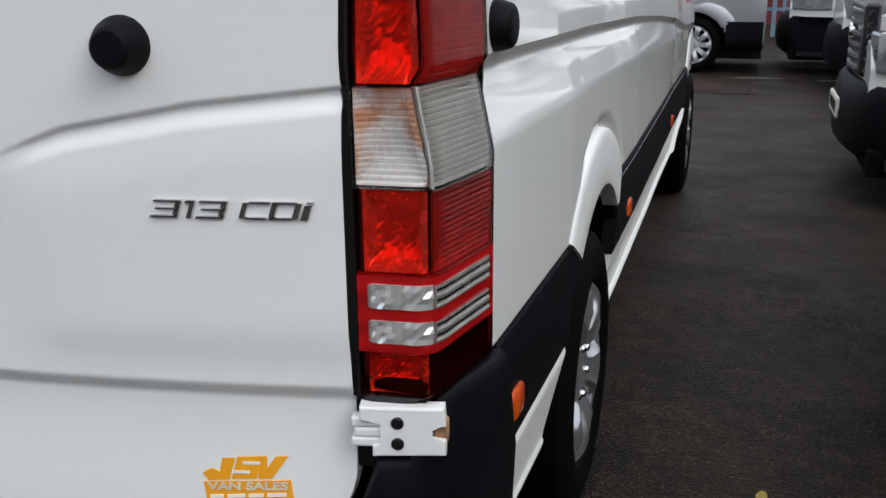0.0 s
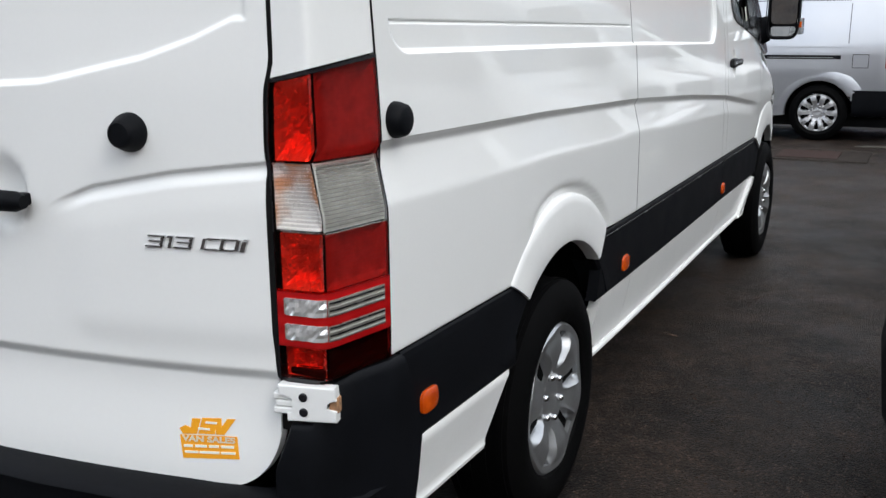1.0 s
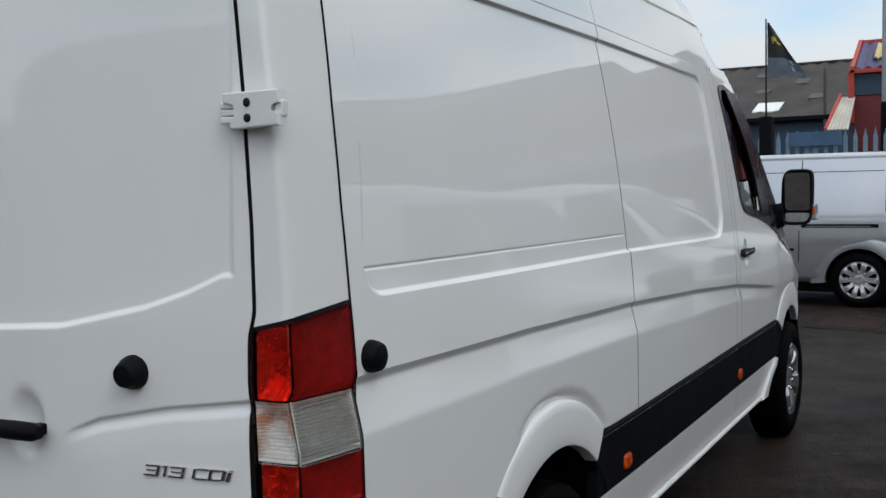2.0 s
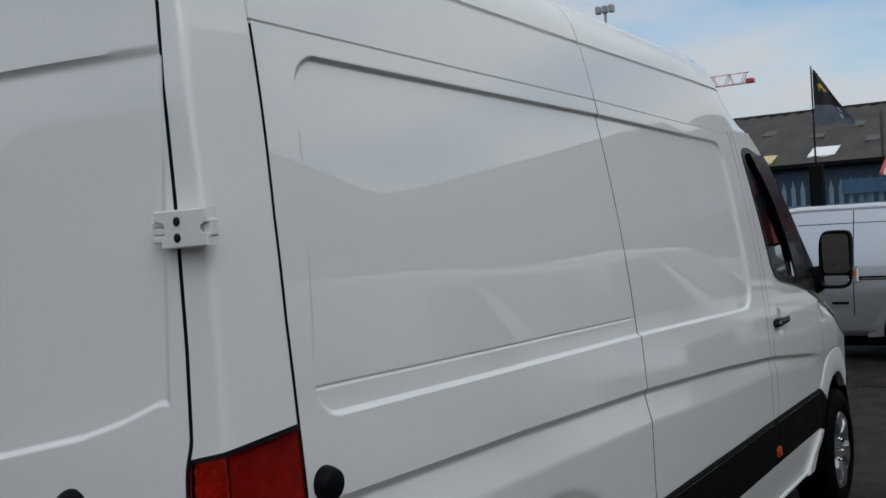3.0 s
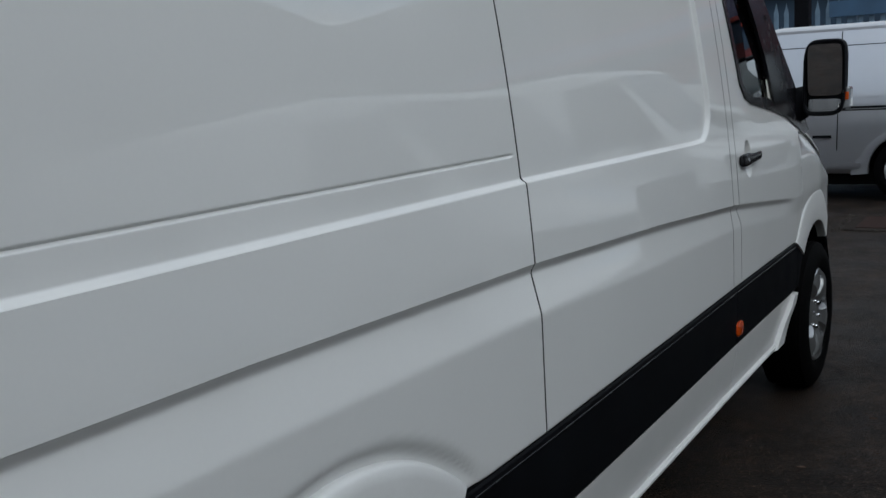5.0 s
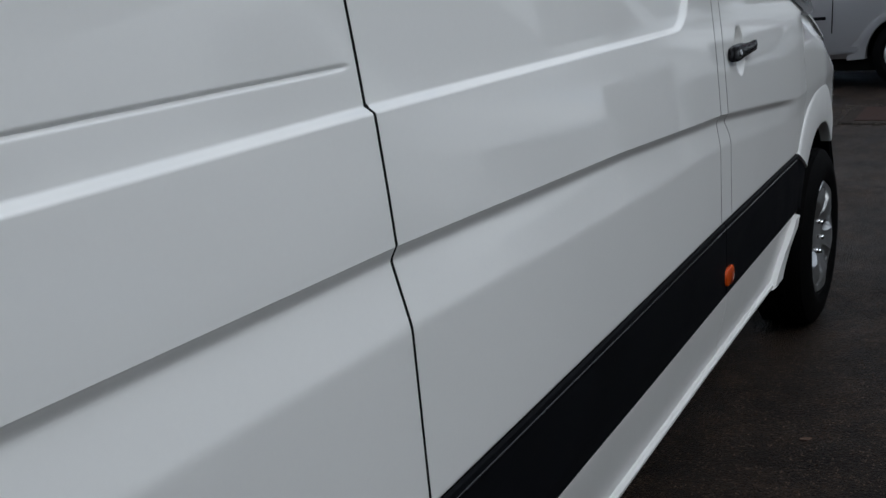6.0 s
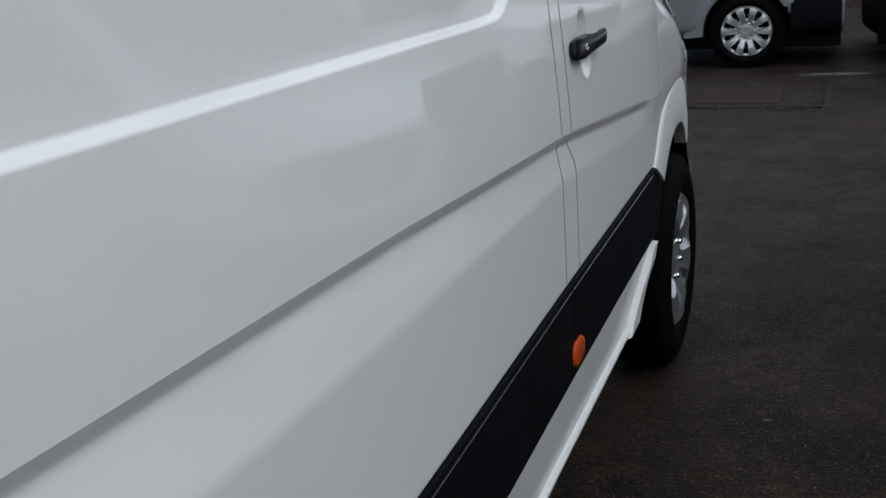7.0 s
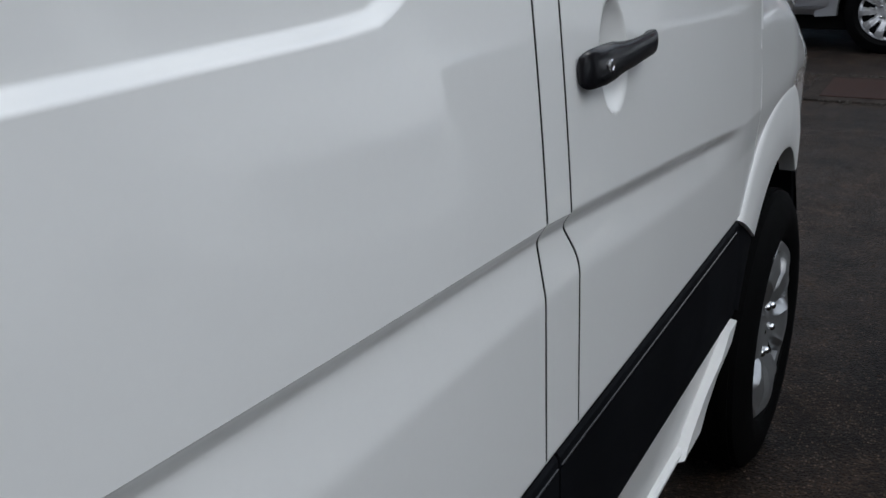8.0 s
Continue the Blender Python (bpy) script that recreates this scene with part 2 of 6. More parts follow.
SEAT_CLOTH = mat("seat_cloth", (0.035, 0.037, 0.045), 0.9, vary=0.3, scale=40)
SILVER = mat("silver_metallic_paint", (0.52, 0.53, 0.56), 0.30, metal=0.8, coat=1.0, vary=0.03, scale=3, rough_vary=0.05)
GREY_PAINT = mat("dark_grey_green_paint", (0.10, 0.12, 0.12), 0.35, metal=0.3, coat=1.0, vary=0.06)
DARK_GLASS = mat("dark_window_glass", (0.012, 0.014, 0.016), 0.06, vary=0.2, rough_vary=0.02, spec=0.6)
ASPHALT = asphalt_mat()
CONCRETE = mat("worn_concrete", (0.026, 0.021, 0.018), 0.85, vary=0.8, scale=9, fine=60, bump=0.6, bump_scale=60, spec=0.08)
RUBBLE = mat("loose_stones", (0.055, 0.048, 0.042), 0.85, vary=0.5, scale=30, bump=0.5, bump_scale=80, spec=0.12)
GRIT = mat("brown_grit", (0.060, 0.043, 0.032), 0.8, vary=0.85, scale=9, fine=14, spec=0.15)
ROAD_PAINT = mat("worn_road_paint", (0.09, 0.083, 0.072), 0.8, vary=0.5, scale=25, spec=0.12)
LEAF_Y = mat("yellow_leaf", (0.22, 0.155, 0.018), 0.6, vary=0.3, scale=60)
LEAF_B = mat("brown_leaf", (0.07, 0.035, 0.02), 0.7, vary=0.4, scale=60)
ROOF_SHEET = mat("weathered_fibre_cement_sheet", (0.042, 0.036, 0.031), 0.85, vary=0.6, scale=0.9, fine=8)
ROOF_PATCH = mat("newer_roof_sheet", (0.075, 0.072, 0.068), 0.75, vary=0.3, scale=3)
BLUE_WALL = mat("blue_cladding", (0.022, 0.050, 0.088), 0.6, vary=0.25, scale=1.5)
BLUE_SHEET = mat("blue_site_board", (0.055, 0.12, 0.21), 0.6, vary=0.25, scale=2)
BLUE_STEEL = mat("faded_blue_steel", (0.16, 0.24, 0.32), 0.55, vary=0.35, scale=5)
GREY_STEEL = mat("galvanised_steel", (0.30, 0.31, 0.32), 0.45, metal=0.5, vary=0.2, scale=6)
MAROON = mat("maroon_cladding", (0.14, 0.018, 0.018), 0.6, vary=0.25, scale=2)
RED_TRIM = mat("red_painted_trim", (0.45, 0.05, 0.03), 0.5, vary=0.15, scale=4)
PURPLE_ROOF = mat("slate_blue_roof_sheet", (0.075, 0.07, 0.14), 0.55, vary=0.2, scale=2)
YELLOW_LIGHT = mat("yellowed_rooflight", (0.55, 0.45, 0.20), 0.5, vary=0.15, scale=4)
PALE_SHEET = mat("pale_corrugated_sheet", (0.55, 0.52, 0.45), 0.6, vary=0.25, scale=4)
WHITE_LIGHT = mat("white_rooflight", (0.8, 0.8, 0.78), 0.5, vary=0.1, scale=4)
FLAG_CLOTH = mat("dark_flag_cloth", (0.018, 0.017, 0.018), 0.85, vary=0.3, scale=12)
FLAG_GREY = mat("grey_flag_cloth", (0.10, 0.12, 0.15), 0.85, vary=0.25, scale=12)
FLAG_GOLD = mat("gold_print", (0.45, 0.33, 0.03), 0.8, vary=0.2)
FLAG_PALE = mat("pale_print", (0.4, 0.42, 0.45), 0.8, vary=0.2)
CRANE_RED = mat("crane_red", (0.40, 0.05, 0.06), 0.5, vary=0.15)
BRICK_WALL = mat("sooty_brick_wall", (0.16, 0.10, 0.075), 0.85, vary=0.35, scale=2, fine=40)
DARK_SHED = mat("dark_shed_cladding", (0.06, 0.057, 0.055), 0.8, vary=0.3, scale=0.7)


# ---- mesh helpers ----
def part(name, bm, material, parent=None, label="", smooth=False):
    """Links a bmesh as one mesh object, under a thing or a part if one is given."""
    bmesh.ops.recalc_face_normals(bm, faces=bm.faces)
    me = bpy.data.meshes.new(name)
    if smooth:
        for f in bm.faces:
            f.smooth = True
        for e in bm.edges:
            if len(e.link_faces) == 2 and e.calc_face_angle(0) > radians(38):
                e.smooth = False
    bm.to_mesh(me)
    bm.free()
    me.materials.append(material)
    ob = new(name, me)
    if parent is not None:
        ob.parent = parent
    if label:
        tagged(ob, label)
    return ob


def thing(name, place, label, category, group="", kind="", turn=0.0):
    ob = new(name)
    ob.empty_display_size = 0.2
    ob.matrix_basis = pose(*place, 0, 0, turn)
    return tagged(ob, label, category, group, kind)


def box(bm, lo, hi, bevel=0.0, m=None):
    """A box between two corners, with rounded edges if bevel is set."""
    vs = [bm.verts.new((x, y, z)) for x in (lo[0], hi[0]) for y in (lo[1], hi[1]) for z in (lo[2], hi[2])]
    fs = [bm.faces.new([vs[i] for i in q]) for q in ((0, 1, 3, 2), (4, 6, 7, 5), (0, 4, 5, 1), (2, 3, 7, 6), (0, 2, 6, 4), (1, 5, 7, 3))]
    if bevel:
        es = list({e for f in fs for e in f.edges})
        r = bmesh.ops.bevel(bm, geom=es, offset=bevel, segments=2, affect="EDGES", profile=0.5)
        vs = list({v for f in r["faces"] for v in f.verts} | {v for v in vs if v.is_valid})
    if m is not None:
        bmesh.ops.transform(bm, matrix=m, verts=[v for v in vs if v.is_valid])
    return bm


def prism(bm, outline, axis, a, b, bevel=0.0):
    """A plate of the given outline (pairs), between a and b along an axis."""
    def at(p, d):
        return {"x": (d, p[0], p[1]), "y": (p[0], d, p[1]), "z": (p[0], p[1], d)}[axis]
    lo, hi = [bm.verts.new(at(p, a)) for p in outline], [bm.verts.new(at(p, b)) for p in outline]
    n = len(outline)
    fs = [bm.faces.new(lo), bm.faces.new(hi[::-1])] + [bm.faces.new((lo[i], hi[i], hi[(i + 1) % n], lo[(i + 1) % n])) for i in range(n)]
    if bevel:
        es = [e for e in fs[1].edges] + [e for e in fs[0].edges]
        bmesh.ops.bevel(bm, geom=es, offset=bevel, segments=2, affect="EDGES", profile=0.5)
    return bm


def lathe(bm, profile, steps, axis="x", centre=(0, 0, 0)):
    """Turns a profile of (along, radius) pairs round an axis."""
    rings = []
    for d, r in profile:
        ring = []
        for i in range(steps):
            a = 2 * math.pi * i / steps
            c, s = r * math.cos(a), r * math.sin(a)
            p = {"x": (d, c, s), "y": (c, d, s), "z": (c, s, d)}[axis]
            ring.append(bm.verts.new([p[k] + centre[k] for k in range(3)]))
        rings.append(ring)
    for a, b in zip(rings, rings[1:]):
        for i in range(steps):
            bm.faces.new((a[i], a[(i + 1) % steps], b[(i + 1) % steps], b[i]))
    for ring in (rings[0], rings[-1]):
        bm.faces.new(ring)
    return bm


def sheet(rows, keep=None, flange=0.0, inward=(-1, 0, 0)):
    """A surface through rows of points; boundary edges are folded inward by flange, so that it has a thickness."""
    bm = bmesh.new()
    vs = [[bm.verts.new(p) for p in row] for row in rows]
    for i in range(len(vs) - 1):
        for j in range(len(vs[0]) - 1):
            if keep is None or keep(i, j):
                bm.faces.new((vs[i][j], vs[i][j + 1], vs[i + 1][j + 1], vs[i + 1][j]))
    bmesh.ops.delete(bm, geom=[v for v in bm.verts if not v.link_faces], context="VERTS")
    if flange:
        edge = [e for e in bm.edges if len(e.link_faces) == 1]
        r = bmesh.ops.extrude_edge_only(bm, edges=edge)
        bmesh.ops.translate(bm, vec=Vector(inward) * flange, verts=[g for g in r["geom"] if isinstance(g, bmesh.types.BMVert)])
    return bm


def ease(a, b, v):
    t = min(1.0, max(0.0, (v - a) / (b - a)))
    return t * t * (3 - 2 * t)


def lerp(v, xs, ys):
    return float(np.interp(v, xs, ys))


def spread(*runs):
    """Increasing values from runs of (start, end, step), joined."""
    out = []
    for a, b, s in runs:
        n = max(1, round((b - a) / s))
        out += [a + (b - a) * i / n for i in range(n + 1)]
    out = sorted(out)
    return [v for i, v in enumerate(out) if i == 0 or v - out[i - 1] > 1e-4]


def text_mesh(body, size, depth, shear=0.0):
    """The letters of a word as a mesh, with Blender's own font."""
    cu = bpy.data.curves.new("letters", "FONT")
    cu.body, cu.size, cu.extrude, cu.shear = body, size, depth, shear
    cu.offset = 0.0008
    cu.bevel_depth, cu.bevel_resolution, cu.resolution_u = depth * 0.35, 1, 4
    ob = bpy.data.objects.new("letters", cu)
    scene.collection.objects.link(ob)
    me = bpy.data.meshes.new_from_object(ob.evaluated_get(bpy.context.evaluated_depsgraph_get()))
    bpy.data.objects.remove(ob)
    bm = bmesh.new()
    bm.from_mesh(me)
    bpy.data.meshes.remove(me)
    return bm


# ---- ground ----
def ground_z(y):
    return 0.08 * ease(4.9, 8.5, y)


def build_ground():
    xs = spread((-400, -40, 60), (-40, -4, 4), (-4, 8, 0.4), (8, 60, 5), (60, 400, 60))
    ys = spread((-400, -30, 60), (-30, -3, 4), (-3, 14, 0.3), (14, 80, 6), (80, 900, 90))
    rows = [[(x, y, ground_z(y) + (0.012 * noise.noise((x * 0.7, y * 0.7, 0)) * ease(-6, -2, y) * ease(14, 9, y) if abs(x) < 9 else 0) * ease(1.05, 1.7, abs(x))) for x in xs] for y in ys]
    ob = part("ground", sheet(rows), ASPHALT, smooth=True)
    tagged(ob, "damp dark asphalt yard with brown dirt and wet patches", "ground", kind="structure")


build_ground()


# ---- the large white van: its skin as functions of the place along it (y from the rear door) and the height ----
REAR_AXLE, FRONT_AXLE, HUB = 1.16, 4.825, 0.345


def crease_z(y):
    return lerp(y, [0.0, 0.25, 1.0, 1.9, 2.7, 3.43, 4.0, 4.35], [1.190, 1.190, 1.181, 1.155, 1.115, 1.066, 1.006, 0.968])


def low_half(y):
    return lerp(y, [0.1, 0.35, 0.8, 1.9, 2.8, 3.45, 4.4, 4.9, 5.25, 5.5, 5.7, 5.85], [0.968, 0.975, 0.985, 0.989, 0.985, 0.980, 0.979, 0.970, 0.944, 0.89, 0.80, 0.66])


def trim_half(y):
    """Half width on which the mouldings, lips and marker lamps sit."""
    return low_half(y) - 0.008


def up_half(y, z):
    """Half width above the crease: one smooth curve in the height, twisting gently along the van."""
    h, w = z - 1.6, min(y, 4.1) - 1.9
    k = (z - 1.3) / 0.9
    x = 0.9377 - 0.1291 * h - 0.0860 * h * h + k * (0.00265 * w * w - 0.01197 * w)
    x -= ease(2.2, 1.3, z) * (0.012 * ease(0.9, 0.1, y) + 0.003 * ease(3.0, 3.5, y))
    x -= lerp(y, [4.4, 4.9, 5.25, 5.5, 5.7, 5.85], [0, 0.008, 0.035, 0.09, 0.18, 0.32])
    return x


def round_rect(y, z, y0, y1, z0, z1, r):
    """Signed distance to a rounded rectangle, minus inside."""
    cy, cz, hy, hz = (y0 + y1) / 2, (z0 + z1) / 2, (y1 - y0) / 2 - r, (z1 - z0) / 2 - r
    dy, dz = abs(y - cy) - hy, abs(z - cz) - hz
    return math.hypot(max(dy, 0), max(dz, 0)) + min(max(dy, dz), 0) - r


def panel_shift(y, low):
    """How far the pressed panel's lower or upper edge climbs towards the rear."""
    return lerp(y, [0.25, 1.9, 3.25], [0.016, 0.0, -0.024] if low else [0.003, 0.0, -0.020])


def flat_z(y, z):
    """The height on a panel with level edges that answers to z on the real one."""
    t = min(1.0, max(0.0, (z - 1.335) / 0.746))
    return z - panel_shift(y, True) * (1 - t) - panel_shift(y, False) * t


def grid_z(y, z):
    """Bends the level lines of a skin's grid so that they run along the crease and the panel's edges."""
    if z < 1.31:
        return z + (crease_z(y) - 1.10) * ease(0.80, 0.975, z) * ease(1.31, 1.17, z) + panel_shift(y, True) * ease(1.22, 1.31, z)
    t = min(1.0, max(0.0, (z - 1.335) / 0.746))
    return z + panel_shift(y, True) * (1 - t) + panel_shift(y, False) * t


def skin(y, z):
    """Half width of the body at y and z, with its creases, pressed panel and grooves."""
    zc = crease_z(y)
    fade = 1 - ease(4.1, 4.38, y)
    top, low = up_half(y, max(z, zc)), low_half(y)
    if z >= zc:
        x = top
    else:
        below = zc - z
        u, soft = below / lerp(y, [0.2, 1.9, 2.6, 3.43, 4.3], [0.122, 0.113, 0.112, 0.085, 0.07]), 0.07
        t = u if u < 1 - soft else 1 - (1 + soft - u) ** 2 / (4 * soft) if u < 1 + soft else 1.0
        dip = 0.0165 * fade * ease(-0.004, 0.025, below) * (1 - t)
        x = top + (low - top) * t - dip
    if z < 0.80:
        x -= 0.014 * ease(0.7735, 0.767, z)
    if y < 3.3:
        lean = 0.075 * (z - 1.335) / 0.73
        r = 0.135 if y > 2.6 and z < 1.7 else 0.075
        d = round_rect(y, flat_z(y, z), 0.248 + lean, 3.245, 1.335, 2.081, r)
        x -= 0.013 * (1 - min(1.0, max(0.0, (d + 0.0045) / 0.009)))
    if 0.25 < y < 1.875:
        x -= 0.0045 * math.exp(-(((flat_z(y, z) - 1.3925) / 0.0028) ** 2)) * ease(0.25, 0.27, y) * ease(1.875, 1.86, y)
    if 0.7 < y < 1.75 and z < 1.02:
        d = math.hypot(y - REAR_AXLE, z - HUB)
        a = math.degrees(math.atan2(z - HUB, y - REAR_AXLE))
        x -= 0.016 * ease(0.627, 0.603, d) * ease(38, 55, a) * ease(118, 96, a)
    if y > 3.49:
        d = math.hypot((y - 3.645) / 0.048, (z - 1.207) / 0.067)
        x -= 0.027 * max(0.0, 1 - d * d) ** 0.8
    return x


Z_LINES = spread((0.70, 0.76, 0.02), (0.76, 0.78, 0.004), (0.78, 0.92, 0.01), (0.92, 1.05, 0.006), (1.05, 1.078, 0.004), (1.078, 1.10, 0.0018), (1.10, 1.22, 0.008), (1.22, 1.31, 0.012), (1.31, 1.36, 0.0022), (1.36, 1.383, 0.006), (1.384, 1.401, 0.0014), (1.402, 1.44, 0.008), (1.44, 1.98, 0.02), (1.98, 2.055, 0.008), (2.055, 2.10, 0.0025), (2.10, 2.132, 0.008))


def seam_y(z):
    """Where the rear corner meets the side panel."""
    return lerp(z, [0.7, 1.2, 1.35, 1.55, 1.75, 1.95, 2.15], [0.206, 0.201, 0.195, 0.190, 0.193, 0.203, 0.2125])


def arch_hole(y, z):
    return math.hypot(y - REAR_AXLE, z - HUB) < 0.50 or math.hypot(y - FRONT_AXLE, z - HUB) < 0.52


def side_panel(name, ys, side, parent, label="", zs=None, cut=None, jog=None):
    zs = zs or Z_LINES
    rows = []
    for zl in zs:
        row = []
        for y in ys:
            z = grid_z(y, zl)
            shift = (seam_y(z) - 0.2065) * ease(0.30, 0.21, y)
            if 0.21 < y < 0.60:
                y += 0.075 * (z - 1.335) / 0.73 * ease(0.21, 0.24, y) * ease(0.60, 0.36, y) if z > 1.335 else 0.0
            k = jog(y) * ease(crease_z(y), crease_z(y) - 0.075, z) if jog else 0.0
            y += shift
            row.append((side * skin(y, z), y + 0.034 * k, z))
        rows.append(row)

    def keep(i, j):
        p, q = rows[i][j], rows[i + 1][j + 1]
        y, z = (p[1] + q[1]) / 2, (p[2] + q[2]) / 2
        return not arch_hole(y, z) and not (cut and cut(y, z))
    return part(name, sheet(rows, keep, 0.014, (-side, 0, 0)), WHITE, parent, label, smooth=True)


WINDOW = [(3.553, 1.985), (3.558, 2.012), (3.575, 2.033), (3.605, 2.044), (3.67, 2.05), (3.80, 2.025), (3.90, 1.965), (4.02, 1.81), (4.21, 1.61), (4.37, 1.455), (4.56, 1.262), (4.30, 1.318), (4.02, 1.372), (3.76, 1.408), (3.68, 1.43), (3.635, 1.48), (3.60, 1.66), (3.565, 1.87)]


def inside(y, z, outline):
    hit = False
    for (y0, z0), (y1, z1) in zip(outline, outline[1:] + outline[:1]):
        if (z0 > z) != (z1 > z) and y < y0 + (z - z0) * (y1 - y0) / (z1 - z0):
            hit = not hit
    return hit


def pillar_y(z):
    """The front edge of the windscreen pillar."""
    return lerp(z, [0.9, 1.24, 1.45, 1.61, 1.81, 2.0, 2.14, 2.2], [4.72, 4.64, 4.43, 4.29, 4.12, 3.96, 3.78, 3.66])


def strip(outline, side, out, depth, bm=None):
    """A plate on the side skin of the given outline of (y, z), proud of it by out."""
    bm = bm or bmesh.new()
    hi = [bm.verts.new((side * (skin(y, z) + out), y, z)) for y, z in outline]
    lo = [bm.verts.new((side * (skin(y, z) + out - depth), y, z)) for y, z in outline]
    n = len(outline)
    bm.faces.new(hi)
    bm.faces.new(lo[::-1])
    for i in range(n):
        bm.faces.new((hi[i], lo[i], lo[(i + 1) % n], hi[(i + 1) % n]))
    return bm


def moulding(y0, y1, section, side, slant0=0.0, slant1=0.0, base=trim_half, step=0.08):
    """A moulding along the side: section of (out, z) pairs, swept from y0 to y1; the ends may slant with height."""
    zs = [p[1] for p in section]
    n = max(2, round((y1 - y0) / step))
    rows = []
    for i in range(n + 1):
        t = i / n
        row = []
        for o, z in section:
            k = (z - min(zs)) / max(1e-6, max(zs) - min(zs))
            y = (y0 + slant0 * k) * (1 - t) + (y1 + slant1 * k) * t
            row.append((side * (base(y) + o), y, z))
        rows.append(row)
    ends = [[(x - side * 0.035, y, z) for x, y, z in rows[k]] for k in (0, -1)]
    return sheet([ends[0]] + rows + [ends[1]])


def arch_flare(axle, r_in, r_out, side, a0, a1, centre_y=None):
    """The white lip round a wheel opening, swelling out of the side; its rear foot is cut across the lip."""
    cy = centre_y or axle
    rows = []
    ribs = [(r_out, -0.006), (r_out - 0.003, 0.006), (r_out - 0.010, 0.012), (r_out - 0.03, 0.0145), (r_out - 0.08, 0.017), (r_in + 0.012, 0.019), (r_in + 0.003, 0.016), (r_in, 0.008), (r_in, -0.012)]
    n = 88
    for i in range(n + 1):
        row = []
        for r, o in ribs:
            end = a1 - 5.0 * (r_out - r) / (r_out - r_in)
            a = radians(a0 + (end - a0) * i / n)
            k = 0.72 if a < math.pi / 2 or axle > 3 else 0.60
            rr = r_in + (r - r_in) * (k + (1 - k) * math.sin(a))
            y, z = cy + rr * math.cos(a), HUB + rr * math.sin(a)
            row.append((side * (min(trim_half(y), skin(y, max(z, 0.79)) + 0.030) + o), y, z))
        rows.append(row)
    bm = sheet(rows)
    r = bmesh.ops.extrude_edge_only(bm, edges=[e for e in bm.edges if len(e.link_faces) == 1])
    bmesh.ops.translate(bm, vec=Vector((-side * 0.012, 0, 0)), verts=[g for g in r["geom"] if isinstance(g, bmesh.types.BMVert)])
    return bm


def rim_face(spokes, r_edge, hole):
    """A wheel's face as a polar grid with real openings between its spokes, axis along +x."""
    rs = spread((0.0, 0.06, 0.012), (0.06, 0.19, 0.008), (0.19, r_edge, 0.006))
    n = 180
    per = 2 * math.pi / spokes

    def height(r, a):
        h = lerp(r, [0.0, 0.045, 0.052, 0.075, 0.10, 0.15, 0.185, 0.200, r_edge - 0.008, r_edge], [-0.010, -0.008, -0.014, -0.012, 0.000, 0.012, 0.010, 0.004, 0.008, 0.0])
        off = abs((a + per / 2) % per - per / 2)
        edge = 1 - ease(0.0, 0.010, abs(off - per * 0.27) * r)
        h -= 0.022 * ease(0.080, 0.12, r) * ease(0.200, 0.175, r) * ease(per * 0.27, per * 0.38, off)
        h += 0.004 * ease(0.09, 0.11, r) * ease(0.195, 0.17, r) * edge
        h += 0.004 * ease(0.09, 0.13, r) * math.cos(off / per * 2 * math.pi)
        return h
    rows = [[(height(r, 2 * math.pi * j / n), r * math.cos(2 * math.pi * j / n), r * math.sin(2 * math.pi * j / n)) for j in range(n + 1)] for r in rs]

    def keep(i, j):
        r, a = (rs[i] + rs[i + 1]) / 2, 2 * math.pi * (j + 0.5) / n
        off = abs((a + per / 2) % per - per / 2)
        return not (hole[0] < r < hole[1] and off > per * hole[2])
    bm = sheet(rows, keep)
    bmesh.ops.remove_doubles(bm, verts=bm.verts, dist=1e-5)
    r = bmesh.ops.extrude_edge_only(bm, edges=[e for e in bm.edges if len(e.link_faces) == 1])
    bmesh.ops.translate(bm, vec=Vector((-0.02, 0, 0)), verts=[g for g in r["geom"] if isinstance(g, bmesh.types.BMVert)])
    return bm


